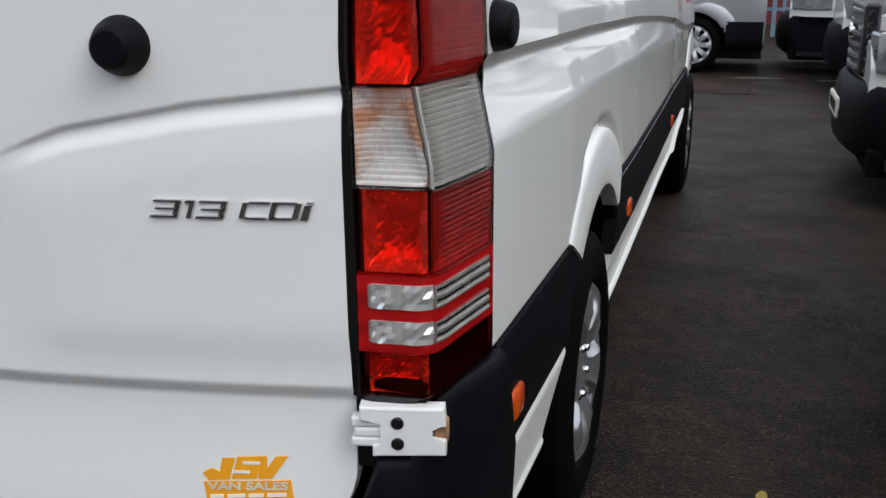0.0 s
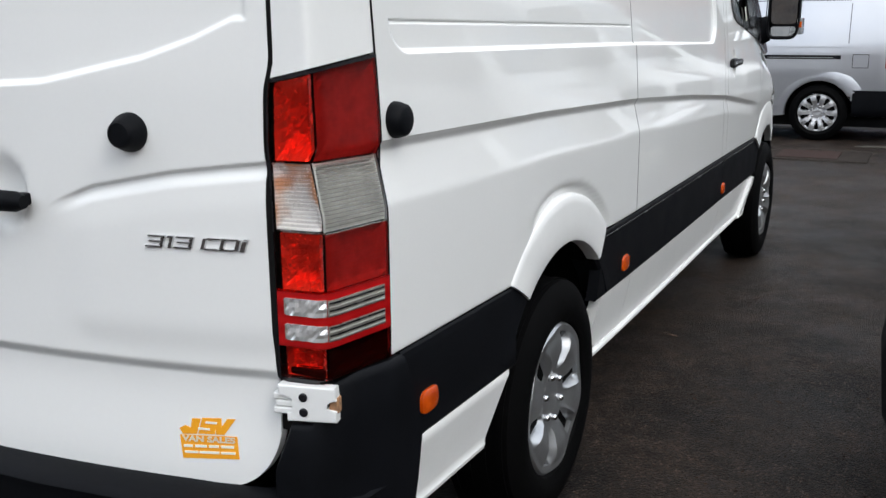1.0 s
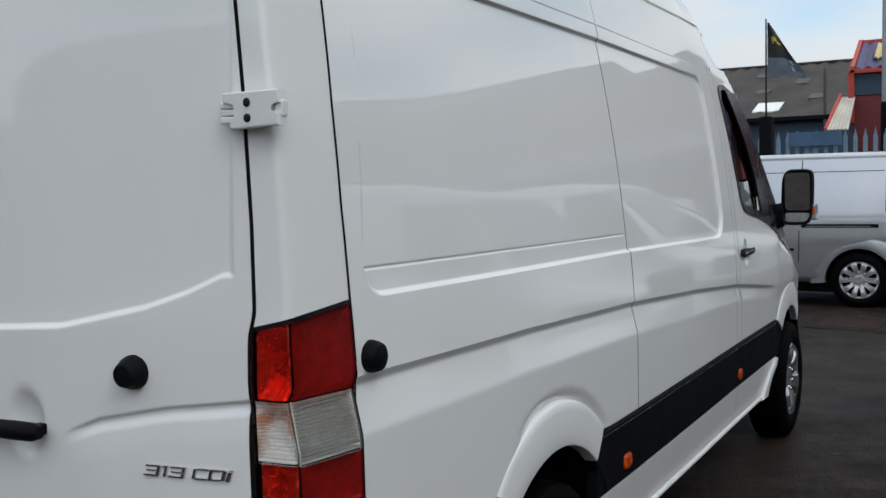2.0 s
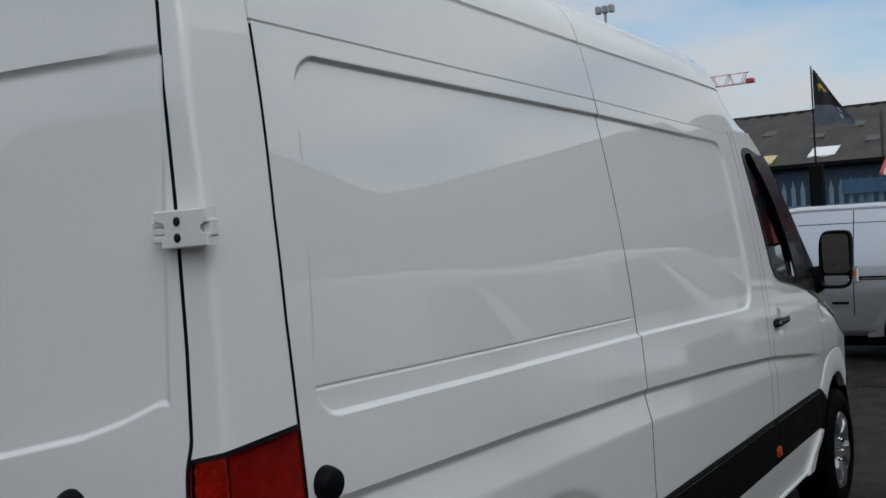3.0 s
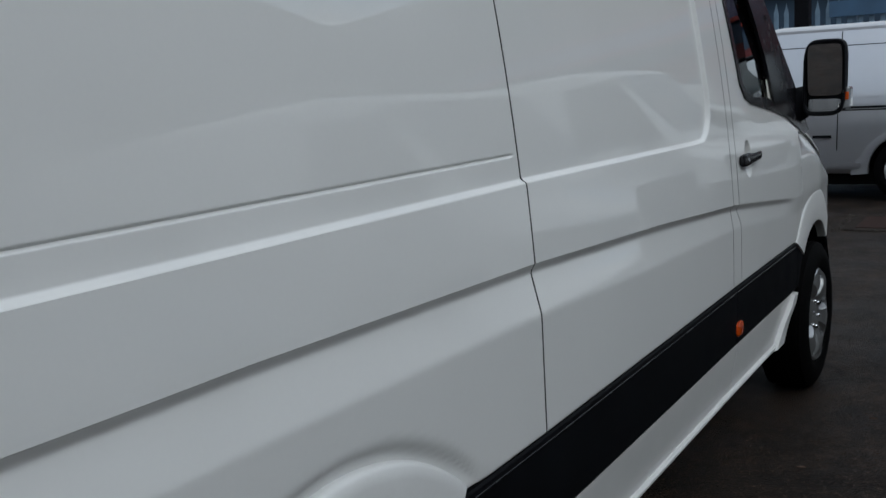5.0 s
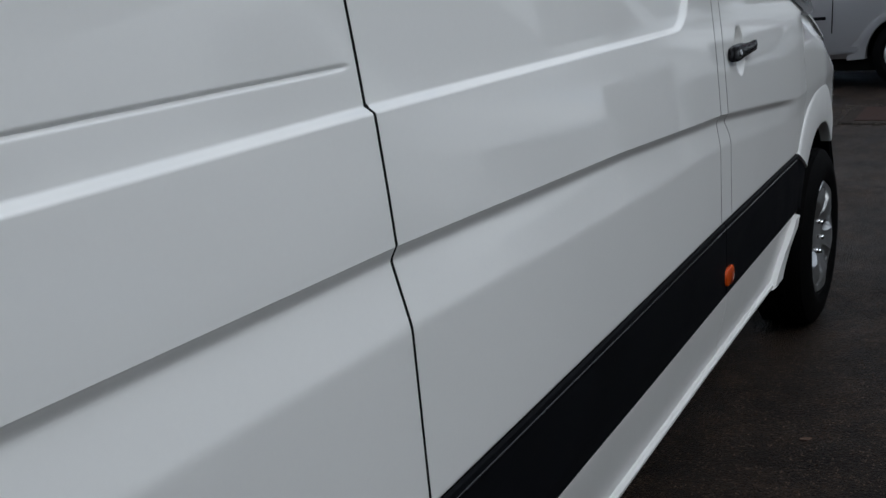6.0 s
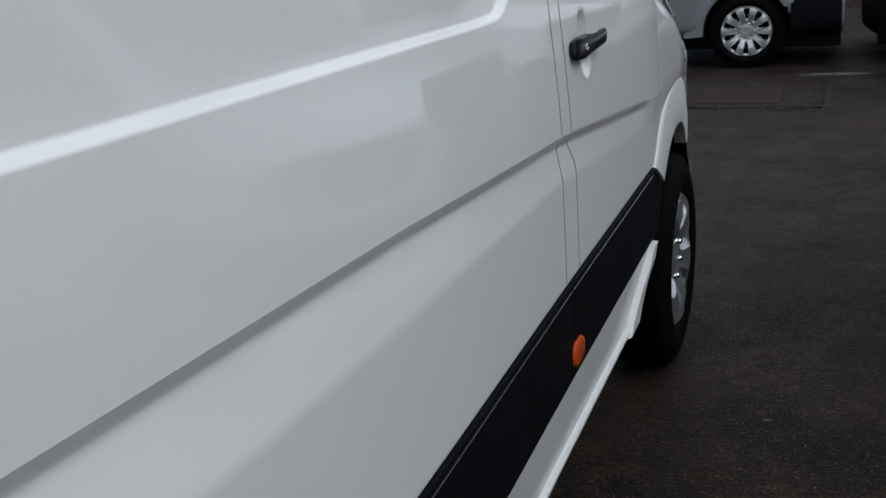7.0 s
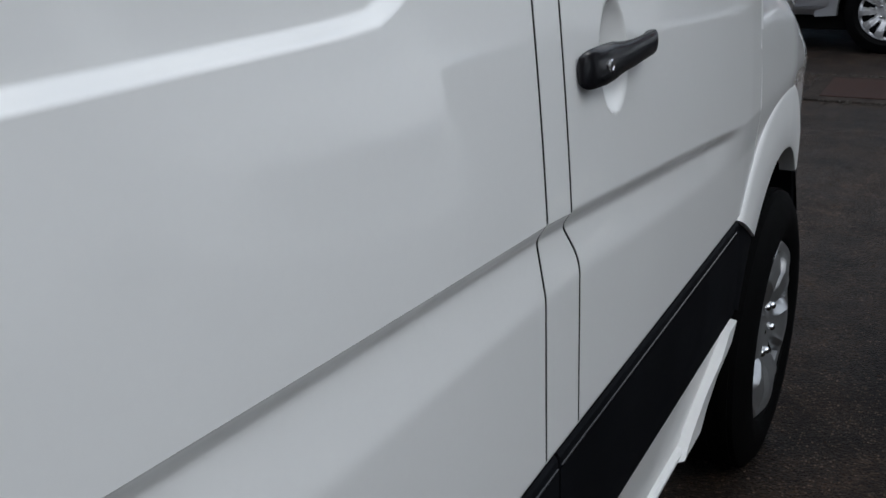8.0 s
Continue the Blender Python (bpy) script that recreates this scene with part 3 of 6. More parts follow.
def make_wheel(parent, centre, side, radius, width, rim_r, spokes, material, hole, bolts=6, turn=0.0, dish=0.0):
    """Tyre, wheel face, well and bolts; the outer side faces side * x."""
    wheel = new("wheel")
    wheel.parent = parent
    wheel.matrix_basis = pose(*centre, 0, 0, 0 if side > 0 else 180) @ pose(0, 0, 0, turn, 0, 0)
    w = width
    bm = lathe(bmesh.new(), [(-w, rim_r), (-w - 0.0, radius - 0.035), (-w + 0.02, radius - 0.006), (-w * 0.5, radius), (-0.022, radius - 0.005), (-0.006, radius - 0.03), (0.004, radius - 0.07), (0.002, rim_r + 0.03), (-0.008, rim_r + 0.006), (-0.03, rim_r - 0.004)], 72)
    tyre = part("tyre", bm, RUBBER, wheel, smooth=True)
    bm = bmesh.new()
    for k in range(4):
        lathe(bm, [(-0.035 - k * w * 0.22, radius - 0.004), (-0.034 - k * w * 0.22, radius + 0.0015), (-0.028 - w * 0.12 - k * w * 0.22, radius + 0.0015), (-0.027 - w * 0.12 - k * w * 0.22, radius - 0.004)], 72)
    part("tread", bm, RUBBER, tyre)
    bm = rim_face(spokes, rim_r, hole)
    bmesh.ops.translate(bm, vec=(-0.016 - dish, 0, 0), verts=bm.verts)
    rim = part("rim", bm, material, wheel, smooth=True)
    bm = lathe(bmesh.new(), [(-w, rim_r - 0.01), (-0.075 - dish, rim_r - 0.015), (-0.075 - dish, 0.03)], 48)
    part("well", bm, DARK, wheel)
    for k in range(bolts):
        a = 2 * math.pi * k / bolts
        bm = lathe(bmesh.new(), [(-0.035 - dish, 0.0105), (-0.021 - dish, 0.0105), (-0.015 - dish, 0.0085), (-0.012 - dish, 0.005), (-0.011 - dish, 0.002)], 12, centre=(0, 0.066 * math.cos(a), 0.066 * math.sin(a)))
        part("bolt", bm, CHROME, rim, "chrome wheel bolt", smooth=True)
    return wheel


def hinge_plate(parent, x0, x1, y, z0, z1, lean=0.0, chipped=False):
    """A white cast door hinge with two bolts and knuckles at its ends."""
    bm = bmesh.new()
    xi, xo, h = x0 + 0.034, x1 - 0.020, z1 - z0
    prism(bm, [(x0 + 0.02, z0), (x1, z0 + 0.003), (x1, z0 + h * 0.36), (xo, z0 + h * 0.40), (xo, z0 + h * 0.60), (x1, z0 + h * 0.64), (x1 - 0.002, z1), (x0 + 0.004, z1), (x0 + 0.004, z0 + h * 0.72), (xi, z0 + h * 0.70), (xi, z0 + h * 0.25), (x0 + 0.02, z0 + h * 0.22)], "y", y, y - 0.026, 0.003)
    m = pose(x0, y, z0, 0, 0, lean) @ pose(-x0, -y, -z0)
    bmesh.ops.transform(bm, matrix=m, verts=bm.verts)
    ob = part("hinge", bm, WHITE_TRIM, parent, "white painted cast hinge")
    for k in range(3):
        bm = bmesh.new()
        zz = z0 + h * (0.25 + 0.2 * k)
        box(bm, (x0 - 0.008 + 0.004 * (k % 2), y - 0.021, zz - 0.006), (xi + 0.001, y, zz + 0.007), 0.003, m)
        part("knuckle", bm, WHITE_TRIM, ob)
    bm = bmesh.new()
    box(bm, (xo + 0.004, y - 0.019, z0 + h * 0.28), (x1 + 0.003, y, z0 + h * 0.72), 0.003, m)
    part("pin", bm, RUST if chipped else WHITE_TRIM, ob)
    for k in (0.28, 0.70):
        bm = lathe(bmesh.new(), [(y - 0.020, 0.0085), (y - 0.0275, 0.0085), (y - 0.0285, 0.006)], 16, "y", (x0 + (x1 - x0) * 0.46, 0, z0 + h * k))
        bmesh.ops.transform(bm, matrix=m, verts=bm.verts)
        part("bolt", bm, BLACK_GLOSS, ob, "black hexagon socket bolt")


# rear face
def back_y(x):
    return -0.08 + 0.1 * (min(abs(x), 0.95) / 0.85) ** 2


def door_edge(z):
    return lerp(z, [0.5, 0.75, 1.0, 1.16, 1.20, 1.29, 1.34, 1.51, 1.77, 1.94, 2.15, 2.3], [0.839, 0.839, 0.837, 0.836, 0.834, 0.837, 0.848, 0.843, 0.827, 0.812, 0.790, 0.768])


def panel_edge(u):
    return lerp(u, [0.0, 0.20, 0.385, 0.60, 0.70, 0.78], [1.290, 1.292, 1.302, 1.346, 1.378, 1.413])


def rear_crease(u):
    return lerp(u, [0.36, 0.40, 0.48, 0.65, 0.83, 0.9], [1.06, 1.083, 1.114, 1.147, 1.168, 1.174])


def rear_skin(x, z):
    """y of the rear door's skin, with its panel, its arched crease and its lower step."""
    y = back_y(x) + lerp(z, [0.5, 1.3, 2.0, 2.4], [0.0, 0.0, 0.03, 0.07])
    u = abs(x)
    edge = panel_edge(u)
    d = max(edge - z, z - 2.068, u - 0.800, 0.06 - u)
    y += 0.011 * (1 - ease(-0.007, 0.007, d)) * lerp(u, [0.6, 0.78], [1.0, 0.6])
    zc = rear_crease(u)
    w = ease(0.37, 0.48, u)
    y += 0.0075 * w * ease(0.0, 0.008, zc - z) * ease(0.036, 0.009, zc - z)
    y -= 0.006 * w * (1 - ease(zc - 0.09, zc - 0.012, z)) * ease(0.80, 0.86, z)
    y += 0.012 * (1 - ease(0.756, 0.783, z)) * ease(0.55, 0.74, z)
    y += 0.022 * max(0.0, 1 - math.hypot((u - 0.275) / 0.055, (z - 1.085) / 0.075) ** 2) ** 0.8
    return y


def rear_door(side, parent):
    xs = spread((0.006, 0.76, 0.009), (0.76, 0.83, 0.005))
    us = [x / 0.83 for x in xs]
    vs = spread((0, 0.122, 0.008), (0.120, 0.140, 0.0014), (0.140, 0.27, 0.009), (0.27, 0.300, 0.006), (0.3034, 0.330, 0.0016), (0.33, 0.431, 0.008), (0.4318, 0.4455, 0.0014), (0.4455, 0.53, 0.008), (0.53, 0.84, 0.02), (0.84, 0.92, 0.0045), (0.92, 1.0, 0.02))
    rows = []
    for v in vs:
        row = []
        for u in us:
            z = 0.54 + v * 1.76
            x = u * (door_edge(z) - 0.004)
            zc, edge = rear_crease(x), panel_edge(x)
            z = lerp(z, [0.0, 0.80, 1.074, 1.120, 1.300, 1.324, 1.46, 1.60, 3.0], [0.0, 0.80, zc - 0.040, zc + 0.006, edge - 0.012, edge + 0.012, max(1.46, edge + 0.06), 1.60, 3.0])
            x = u * (door_edge(z) - 0.004)
            z += 0.135 * (1 - math.sqrt(max(0.0, 1 - max(0.0, (x - 0.725) / 0.112) ** 2))) * max(0.0, 1 - v * 9)
            row.append((side * x, rear_skin(x, z), z))
        rows.append(row)
    name = "rear_door"
    door = part(name, sheet(rows, None, 0.02, (0, 1, 0)), WHITE, parent, "white rear door with pressed panel", smooth=True)
    if side < 0:
        return door
    # handle, stop, badge and sticker
    bm = bmesh.new()
    zs = [(0.115, 0.016, 0.012), (0.185, 0.019, 0.016), (0.275, 0.021, 0.020), (0.330, 0.020, 0.020), (0.350, 0.013, 0.012)]
    rows = []
    for x, h, d in zs:
        rows.append([(x, back_y(x) - 0.030 - d * math.cos(a), 1.077 + h * math.sin(a)) for a in [2 * math.pi * k / 16 for k in range(17)]])
    bm = sheet(rows)
    bmesh.ops.remove_doubles(bm, verts=bm.verts, dist=1e-5)
    bmesh.ops.holes_fill(bm, edges=[e for e in bm.edges if len(e.link_faces) == 1], sides=40)
    handle = part("door_handle", bm, BLACK, door, "black plastic pull handle", smooth=True)
    bm = bmesh.new()
    box(bm, (0.310, back_y(0.33) - 0.032, 1.066), (0.337, back_y(0.34) + 0.004, 1.090), 0.004)
    part("handle_post", bm, BLACK, handle)
    bm = lathe(bmesh.new(), [(0.004, 0.036), (-0.003, 0.036), (-0.012, 0.034), (-0.030, 0.026), (-0.034, 0.0245), (-0.037, 0.021), (-0.0375, 0.004)], 36, "y")
    bmesh.ops.transform(bm, matrix=pose(0.573, back_y(0.573), 1.213, 2, 0, 8), verts=bm.verts)
    part("door_stop", bm, BLACK, door, "round black rubber door stop", smooth=True)
    # wide slanted capitals of flat bars: each stroke runs between two places in a unit cell
    three = ((0, 0.84, 1, 1), (0.12, 0.44, 1, 0.58), (0, 0, 1, 0.16), (0.78, 0.16, 1, 0.44), (0.78, 0.58, 1, 0.84))
    one = ((0.45, 0, 1, 1), (0.0, 0.80, 0.45, 1))
    cee = ((0.22, 0.84, 1, 1), (0.22, 0, 1, 0.16), (0, 0.06, 0.22, 0.94))
    dee = ((0.0, 0.84, 0.80, 1), (0.0, 0, 0.80, 0.16), (0, 0.16, 0.22, 0.84), (0.78, 0.06, 1, 0.94))
    bar_i = ((0, 0, 1, 0.84), (0.15, 0.90, 1.15, 1))
    for word in (((three, 0.594, 0.630), (one, 0.6345, 0.6475), (three, 0.652, 0.688)), ((cee, 0.706, 0.740), (dee, 0.742, 0.779), (bar_i, 0.782, 0.792))):
        for strokes, x0, x1 in word:
            bm = bmesh.new()
            for a, lo, b, hi in strokes:
                corners = [(x0 + (x1 - x0) * u + 0.007 * v, 1.004 + 0.0235 * v) for u, v in ((a, lo), (b, lo), (b, hi), (a, hi))]
                outer = [bm.verts.new((x + (0.0006 if i in (0, 3) else -0.0006), rear_skin(x, z) - 0.0045, z + (0.0006 if i < 2 else -0.0006))) for i, (x, z) in enumerate(corners)]
                inner = [bm.verts.new((x, rear_skin(x, z) + 0.001, z)) for x, z in corners]
                bm.faces.new(outer)
                for i in range(4):
                    bm.faces.new((outer[i], inner[i], inner[(i + 1) % 4], outer[(i + 1) % 4]))
            part("badge_letter", bm, CHROME, door, "raised chrome badge letter")
    card = new("sticker")
    card.parent = door
    tagged(card, "orange dealer sticker")

    def flat(outline, lift, material, name):
        bm = bmesh.new()
        f = bm.faces.new([bm.verts.new((x, rear_skin(x, z) - lift, z)) for x, z in outline])
        r = bmesh.ops.extrude_face_region(bm, geom=[f])
        bmesh.ops.translate(bm, vec=(0, 0.0012, 0), verts=[g for g in r["geom"] if isinstance(g, bmesh.types.BMVert)])
        return part(name, bm, material, card)
    flat([(0.629, 0.632), (0.748, 0.640), (0.753, 0.596), (0.636, 0.586)], 0.0012, STICKER, "field")
    flat([(0.628, 0.645), (0.636, 0.634), (0.665, 0.637), (0.673, 0.668), (0.655, 0.667), (0.652, 0.648), (0.640, 0.652)], 0.0013, STICKER, "mark")
    flat([(0.668, 0.638), (0.702, 0.640), (0.706, 0.672), (0.676, 0.670)], 0.0013, STICKER, "mark")
    flat([(0.705, 0.640), (0.722, 0.641), (0.745, 0.674), (0.728, 0.673), (0.716, 0.656), (0.716, 0.673), (0.702, 0.672)], 0.0013, STICKER, "mark")
    for zz, a, b in ((0.6625, 0.683, 0.7065), (0.6490, 0.6675, 0.692)):
        flat([(a, zz - 0.0025), (b, zz - 0.0018), (b + 0.001, zz + 0.0022), (a + 0.001, zz + 0.0015)], 0.0021, WHITE, "cut_out")
    bm = text_mesh("VAN SALES", 0.02, 0.0001)
    lo, hi = min(v.co.x for v in bm.verts), max(v.co.x for v in bm.verts)
    top = max(v.co.y for v in bm.verts)
    for v in bm.verts:
        t, h = (v.co.x - lo) / (hi - lo), v.co.y / top
        x, z = 0.634 + 0.111 * t, 0.621 + 0.006 * t + 0.0115 * h
        v.co = (x, rear_skin(x, z) - 0.0022, z)
    part("lettering", bm, VINYL_WHITE, card)
    for z0, h, runs in ((0.6085, 0.005, ((0.638, 0.656), (0.662, 0.686), (0.691, 0.711), (0.716, 0.742))), (0.5965, 0.0045, ((0.640, 0.668), (0.671, 0.712), (0.716, 0.745)))):
        for a, b in runs:
            k = 0.075
            flat([(a, z0 + (a - 0.634) * k), (b, z0 + (b - 0.634) * k), (b, z0 + h + (b - 0.634) * k), (a, z0 + h + (a - 0.634) * k)], 0.0021, VINYL_WHITE, "bar")
    return door


# the corner, in plan, from the rear door's edge round to the side
def corner(u, z):
    """A place on the rear corner's skin: u 0 at the rear door's edge, 1 at the side seam."""
    x0, y0 = door_edge(z) + 0.006, back_y(door_edge(z)) + lerp(z, [0.5, 1.3, 2.0, 2.4], [0.0, 0.0, 0.03, 0.07])
    y1 = seam_y(z) - 0.0015
    x1 = skin(y1, z)
    cx, cy = x1 - 0.032, y0 + 0.010
    a, b, c = Vector((x0, y0)), Vector((cx, cy)), Vector((x1, y1))
    t1 = 0.42
    if u < t1 - 0.08:
        p = a.lerp(b, u / t1)
    elif u > t1 + 0.08:
        p = b.lerp(c, (u - t1) / (1 - t1))
    else:
        s = (u - (t1 - 0.08)) / 0.16
        p0, p2 = a.lerp(b, (t1 - 0.08) / t1), b.lerp(c, 0.08 / (1 - t1))
        p = p0 * (1 - s) ** 2 + b * 2 * s * (1 - s) + p2 * s * s
    return p


def corner_sheet(u0, u1, z0, z1, out=0.0, nu=14, nz=14, flange=0.012, top_slope=0.0, bottom_slope=0.0, ribs=0.0, jitter=0.0):
    """A piece of the corner between two places along it and two heights, proud by out; with moulded ribs or uneven facets if asked."""
    rnd = random.Random(11)
    rows = []
    for i in range(nz + 1):
        row = []
        for j in range(nu + 1):
            u = u0 + (u1 - u0) * j / nu
            a, b = z0 + bottom_slope * u, z1 + top_slope * u
            z = a + (b - a) * i / nz
            p, q = corner(u, z), corner(min(1, u + 0.01), z)
            r = corner(max(0, u - 0.01), z)
            nrm = Vector((q.y - r.y, -(q.x - r.x))).normalized()
            p = p + nrm * (out + ribs * math.cos(2 * math.pi * z / 0.0072) + rnd.uniform(-jitter, jitter))
            row.append((p.x, p.y, z))
        rows.append(row)
    bm = sheet(rows, None, flange, (-0.6, 0.75, 0))
    return bm


def tail_lamp(parent):
    """Cluster with ribbed covers in front of faceted reflector bowls, in a black frame."""
    lamp = new("tail_lamp")
    lamp.parent = parent
    tagged(lamp, "tall red and clear tail lamp cluster")
    part("housing", corner_sheet(0.0, 0.985, 0.772, 1.300, -0.048, 20, 20, 0.005, 0.036), BLACK_GLOSS, lamp, "black lamp housing", smooth=True)
    part("back_plate", corner_sheet(0.014, 0.09, 0.776, 1.300, -0.026, 3, 12, 0.004), BOWL_DARK, lamp, smooth=True)
    for u0, u1, z0, z1, slope in ((-0.045, 0.014, 0.768, 1.309, 0.02), (0.988, 1.0, 0.770, 1.308, 0.040), (-0.04, 1.0, 1.304, 1.310, 0.040), (-0.02, 1.0, 0.764, 0.774, 0.0)):
        bm = corner_sheet(u0, u1, z0, z1, 0.003, 10, 14, 0.03, slope, slope if z0 > 1.2 else 0.0)
        part("frame", bm, BLACK_GLOSS, lamp, smooth=True)
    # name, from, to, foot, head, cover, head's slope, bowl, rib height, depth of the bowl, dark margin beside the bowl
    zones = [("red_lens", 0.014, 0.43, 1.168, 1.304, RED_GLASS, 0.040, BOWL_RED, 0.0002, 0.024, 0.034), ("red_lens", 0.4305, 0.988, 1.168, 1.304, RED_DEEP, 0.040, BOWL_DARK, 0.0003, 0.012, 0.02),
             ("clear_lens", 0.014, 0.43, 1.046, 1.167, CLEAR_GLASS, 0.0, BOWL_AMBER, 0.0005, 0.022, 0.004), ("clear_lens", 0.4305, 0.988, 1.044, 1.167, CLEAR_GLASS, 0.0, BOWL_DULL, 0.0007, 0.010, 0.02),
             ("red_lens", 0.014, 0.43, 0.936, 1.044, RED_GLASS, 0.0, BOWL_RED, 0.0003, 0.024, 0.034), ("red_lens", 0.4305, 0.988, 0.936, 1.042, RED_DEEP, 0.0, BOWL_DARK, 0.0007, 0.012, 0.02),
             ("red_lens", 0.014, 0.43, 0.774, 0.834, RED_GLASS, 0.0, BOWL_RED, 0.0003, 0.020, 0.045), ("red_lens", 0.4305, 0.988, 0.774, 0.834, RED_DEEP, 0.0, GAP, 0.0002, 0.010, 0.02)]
    facet = random.Random(7)
    for name, u0, u1, z0, z1, cover, slope, bowl, rib, deep, margin in zones:
        nz = max(16, round((z1 - z0) / 0.0012)) if rib > 0.00025 else 12
        ob = part(name, corner_sheet(u0, u1, z0, z1, 0.005, 16, nz, 0.004, slope, 0.0, rib), cover, lamp, smooth=True)
        ob.visible_shadow = False
        rows = []
        n, m = (18, 22) if u0 < 0.2 else (10, 10)
        a, b = u0 + margin, u1 - 0.003
        for i in range(m + 1):
            row = []
            for j in range(n + 1):
                s, v = 2 * j / n - 1, 2 * i / m - 1
                depth = 0.005 + deep * (1 - max(abs(s) ** 3, abs(v) ** 3)) + (facet.uniform(0, 0.0016) if u0 < 0.2 else 0.0)
                u = a + (b - a) * j / n
                z = z0 + 0.002 + (z1 + slope * u - z0 - 0.004) * i / m
                p, q, r = corner(u, z), corner(min(1, u + 0.01), z), corner(max(0, u - 0.01), z)
                p = p - Vector((q.y - r.y, -(q.x - r.x))).normalized() * depth
                row.append((p.x, p.y, z))
            rows.append(row)
        part("reflector_bowl", sheet(rows), bowl, lamp)
    part("red_band", corner_sheet(0.014, 0.988, 0.834, 0.936, 0.005, 20, 6, 0.03), RED_FLAT, lamp, smooth=True)
    for z0, z1 in ((0.892, 0.926), (0.846, 0.878)):
        part("clear_strip", corner_sheet(0.092, 0.428, z0 + 0.001, z1 - 0.001, 0.0068, 12, 4, 0.006, 0.0, 0.0, 0.0, 0.0018), BOWL, lamp, "faceted bright reflector strip")
        part("strip_rim", corner_sheet(0.080, 0.094, z0 + 0.003, z1 - 0.003, 0.0080, 2, 3, 0.006), STRIP_GREY, lamp, smooth=True)
        part("clear_strip", corner_sheet(0.432, 0.93, z0 + 0.001, z1 - 0.003, 0.0072, 8, 3, 0.006), STRIP_GREY, lamp, smooth=True)
        for k in range(4):
            z = z0 + 0.004 + 0.007 * k
            part("rib", corner_sheet(0.44, 0.92, z, z + 0.0024, 0.0095, 8, 1, 0.003), BLACK_GLOSS if k % 2 else BOWL_DULL, lamp, smooth=True)
    for k in range(16):
        z = 1.052 + 0.0072 * k
        part("rib", corner_sheet(0.455, 0.97, z, z + 0.0016, -0.002, 10, 1, 0.003), STRIP_GREY, lamp, smooth=True)
    part("divider", corner_sheet(0.425, 0.437, 1.046, 1.167, 0.006, 2, 10, 0.02), BOWL_DULL, lamp, smooth=True)
    return lamp


def build_van():
    van = thing("panel_van", (0, 0, 0), "long white high-roof panel van with black side mouldings, parked on asphalt", "van")
    for side in (1, -1):
        part_side(van, side)
    # roof
    ys = spread((0.05, 0.2068, 0.04), (0.2085, 1.893, 0.2))
    ys2 = spread((1.900, 3.2, 0.2), (3.2, 3.78, 0.045))

    def roof_row(y):
        t = max(0.0, (y - 3.2) / 0.58)
        k = 1 - 0.86 * ease(0.45, 1.05, t)
        pts = []
        prof = [(0.0, 2.138), (0, 2.18), (0, 2.235), (0, 2.300), (0, 2.326), (-0.008, 2.331), (-0.009, 2.337), (-0.001, 2.343), (-0.002, 2.352), (-0.006, 2.372), (-0.020, 2.41), (-0.055, 2.465), (-0.12, 2.515), (-0.22, 2.55), (-0.38, 2.578), (-0.60, 2.592), (-0.80, 2.597)]
        for o, z in prof:
            base = up_half(min(y, 3.6), min(z, 2.36)) - 0.05 * t * ease(2.2, 2.5, z)
            x = max(0.0, base + o * (base / 0.8)) if z < 2.59 else 0.0
            pts.append((x, y + 0.22 * t * (1 - (x / 0.84) ** 2), 2.138 + (z - 2.138) * k + panel_shift(y, False) * ease(2.235, 2.138, z)))
        if y < 0.207:
            pts = [(min(x, 0.86 - 0.09 * ease(0.205, 0.03, y)), yy, max(z, 2.303)) for x, yy, z in pts]
        return pts
    for name, run in (("roof_panel", ys), ("roof_panel", ys2)):
        for side in (1, -1):
            rows = [[(side * x, y, z) for x, y, z in roof_row(y)] for y in run]
            part(name, sheet(rows, None, 0.012, (-side * 0.7, 0, -0.7)), WHITE, van, smooth=True)
    # solid black boxes stand in for the unlit interior seen through the gaps
    bm = bmesh.new()
    box(bm, (-0.70, 0.03, 0.35), (0.70, 3.45, 2.14), 0.02)
    part("load_space", bm, GAP, van, "black box drawn as the unlit interior behind the panel gaps")
    bm = bmesh.new()
    box(bm, (-0.62, 0.10, 2.10), (0.62, 3.40, 2.42), 0.02)
    part("roof_space", bm, GAP, van)
    bm = bmesh.new()
    box(bm, (-0.84, -0.02, 0.30), (0.84, 5.55, 0.46), 0.03)
    part("floor_pan", bm, DARK, van)
    rear_end(van)
    front_end(van)
    for y in (REAR_AXLE, FRONT_AXLE):
        for side in (1, -1):
            make_wheel(van, (side * (0.984 if y < 3 else 0.994), y, HUB), side, 0.348, 0.215, 0.222, 6, ALLOY, (0.135, 0.197, 0.37), 6, 42)
            bm = bmesh.new()
            rows = [[(side * d, y + 0.46 * math.cos(a), HUB + 0.46 * math.sin(a)) for a in [radians(20 + 7 * k) for k in range(21)]] for d in (0.955, 0.62)]
            bm = sheet(rows)
            cap = [v for v in bm.verts if abs(abs(v.co.x) - 0.62) < 1e-4]
            bm.faces.new(sorted(cap, key=lambda v: math.atan2(v.co.z - HUB, v.co.y - y)))
            part("wheel_arch_liner", bm, DARK, van)
    return van


def door_front(z):
    """The front edge of the cab door below the window."""
    return 4.50 - 0.10 * (z - 0.9)


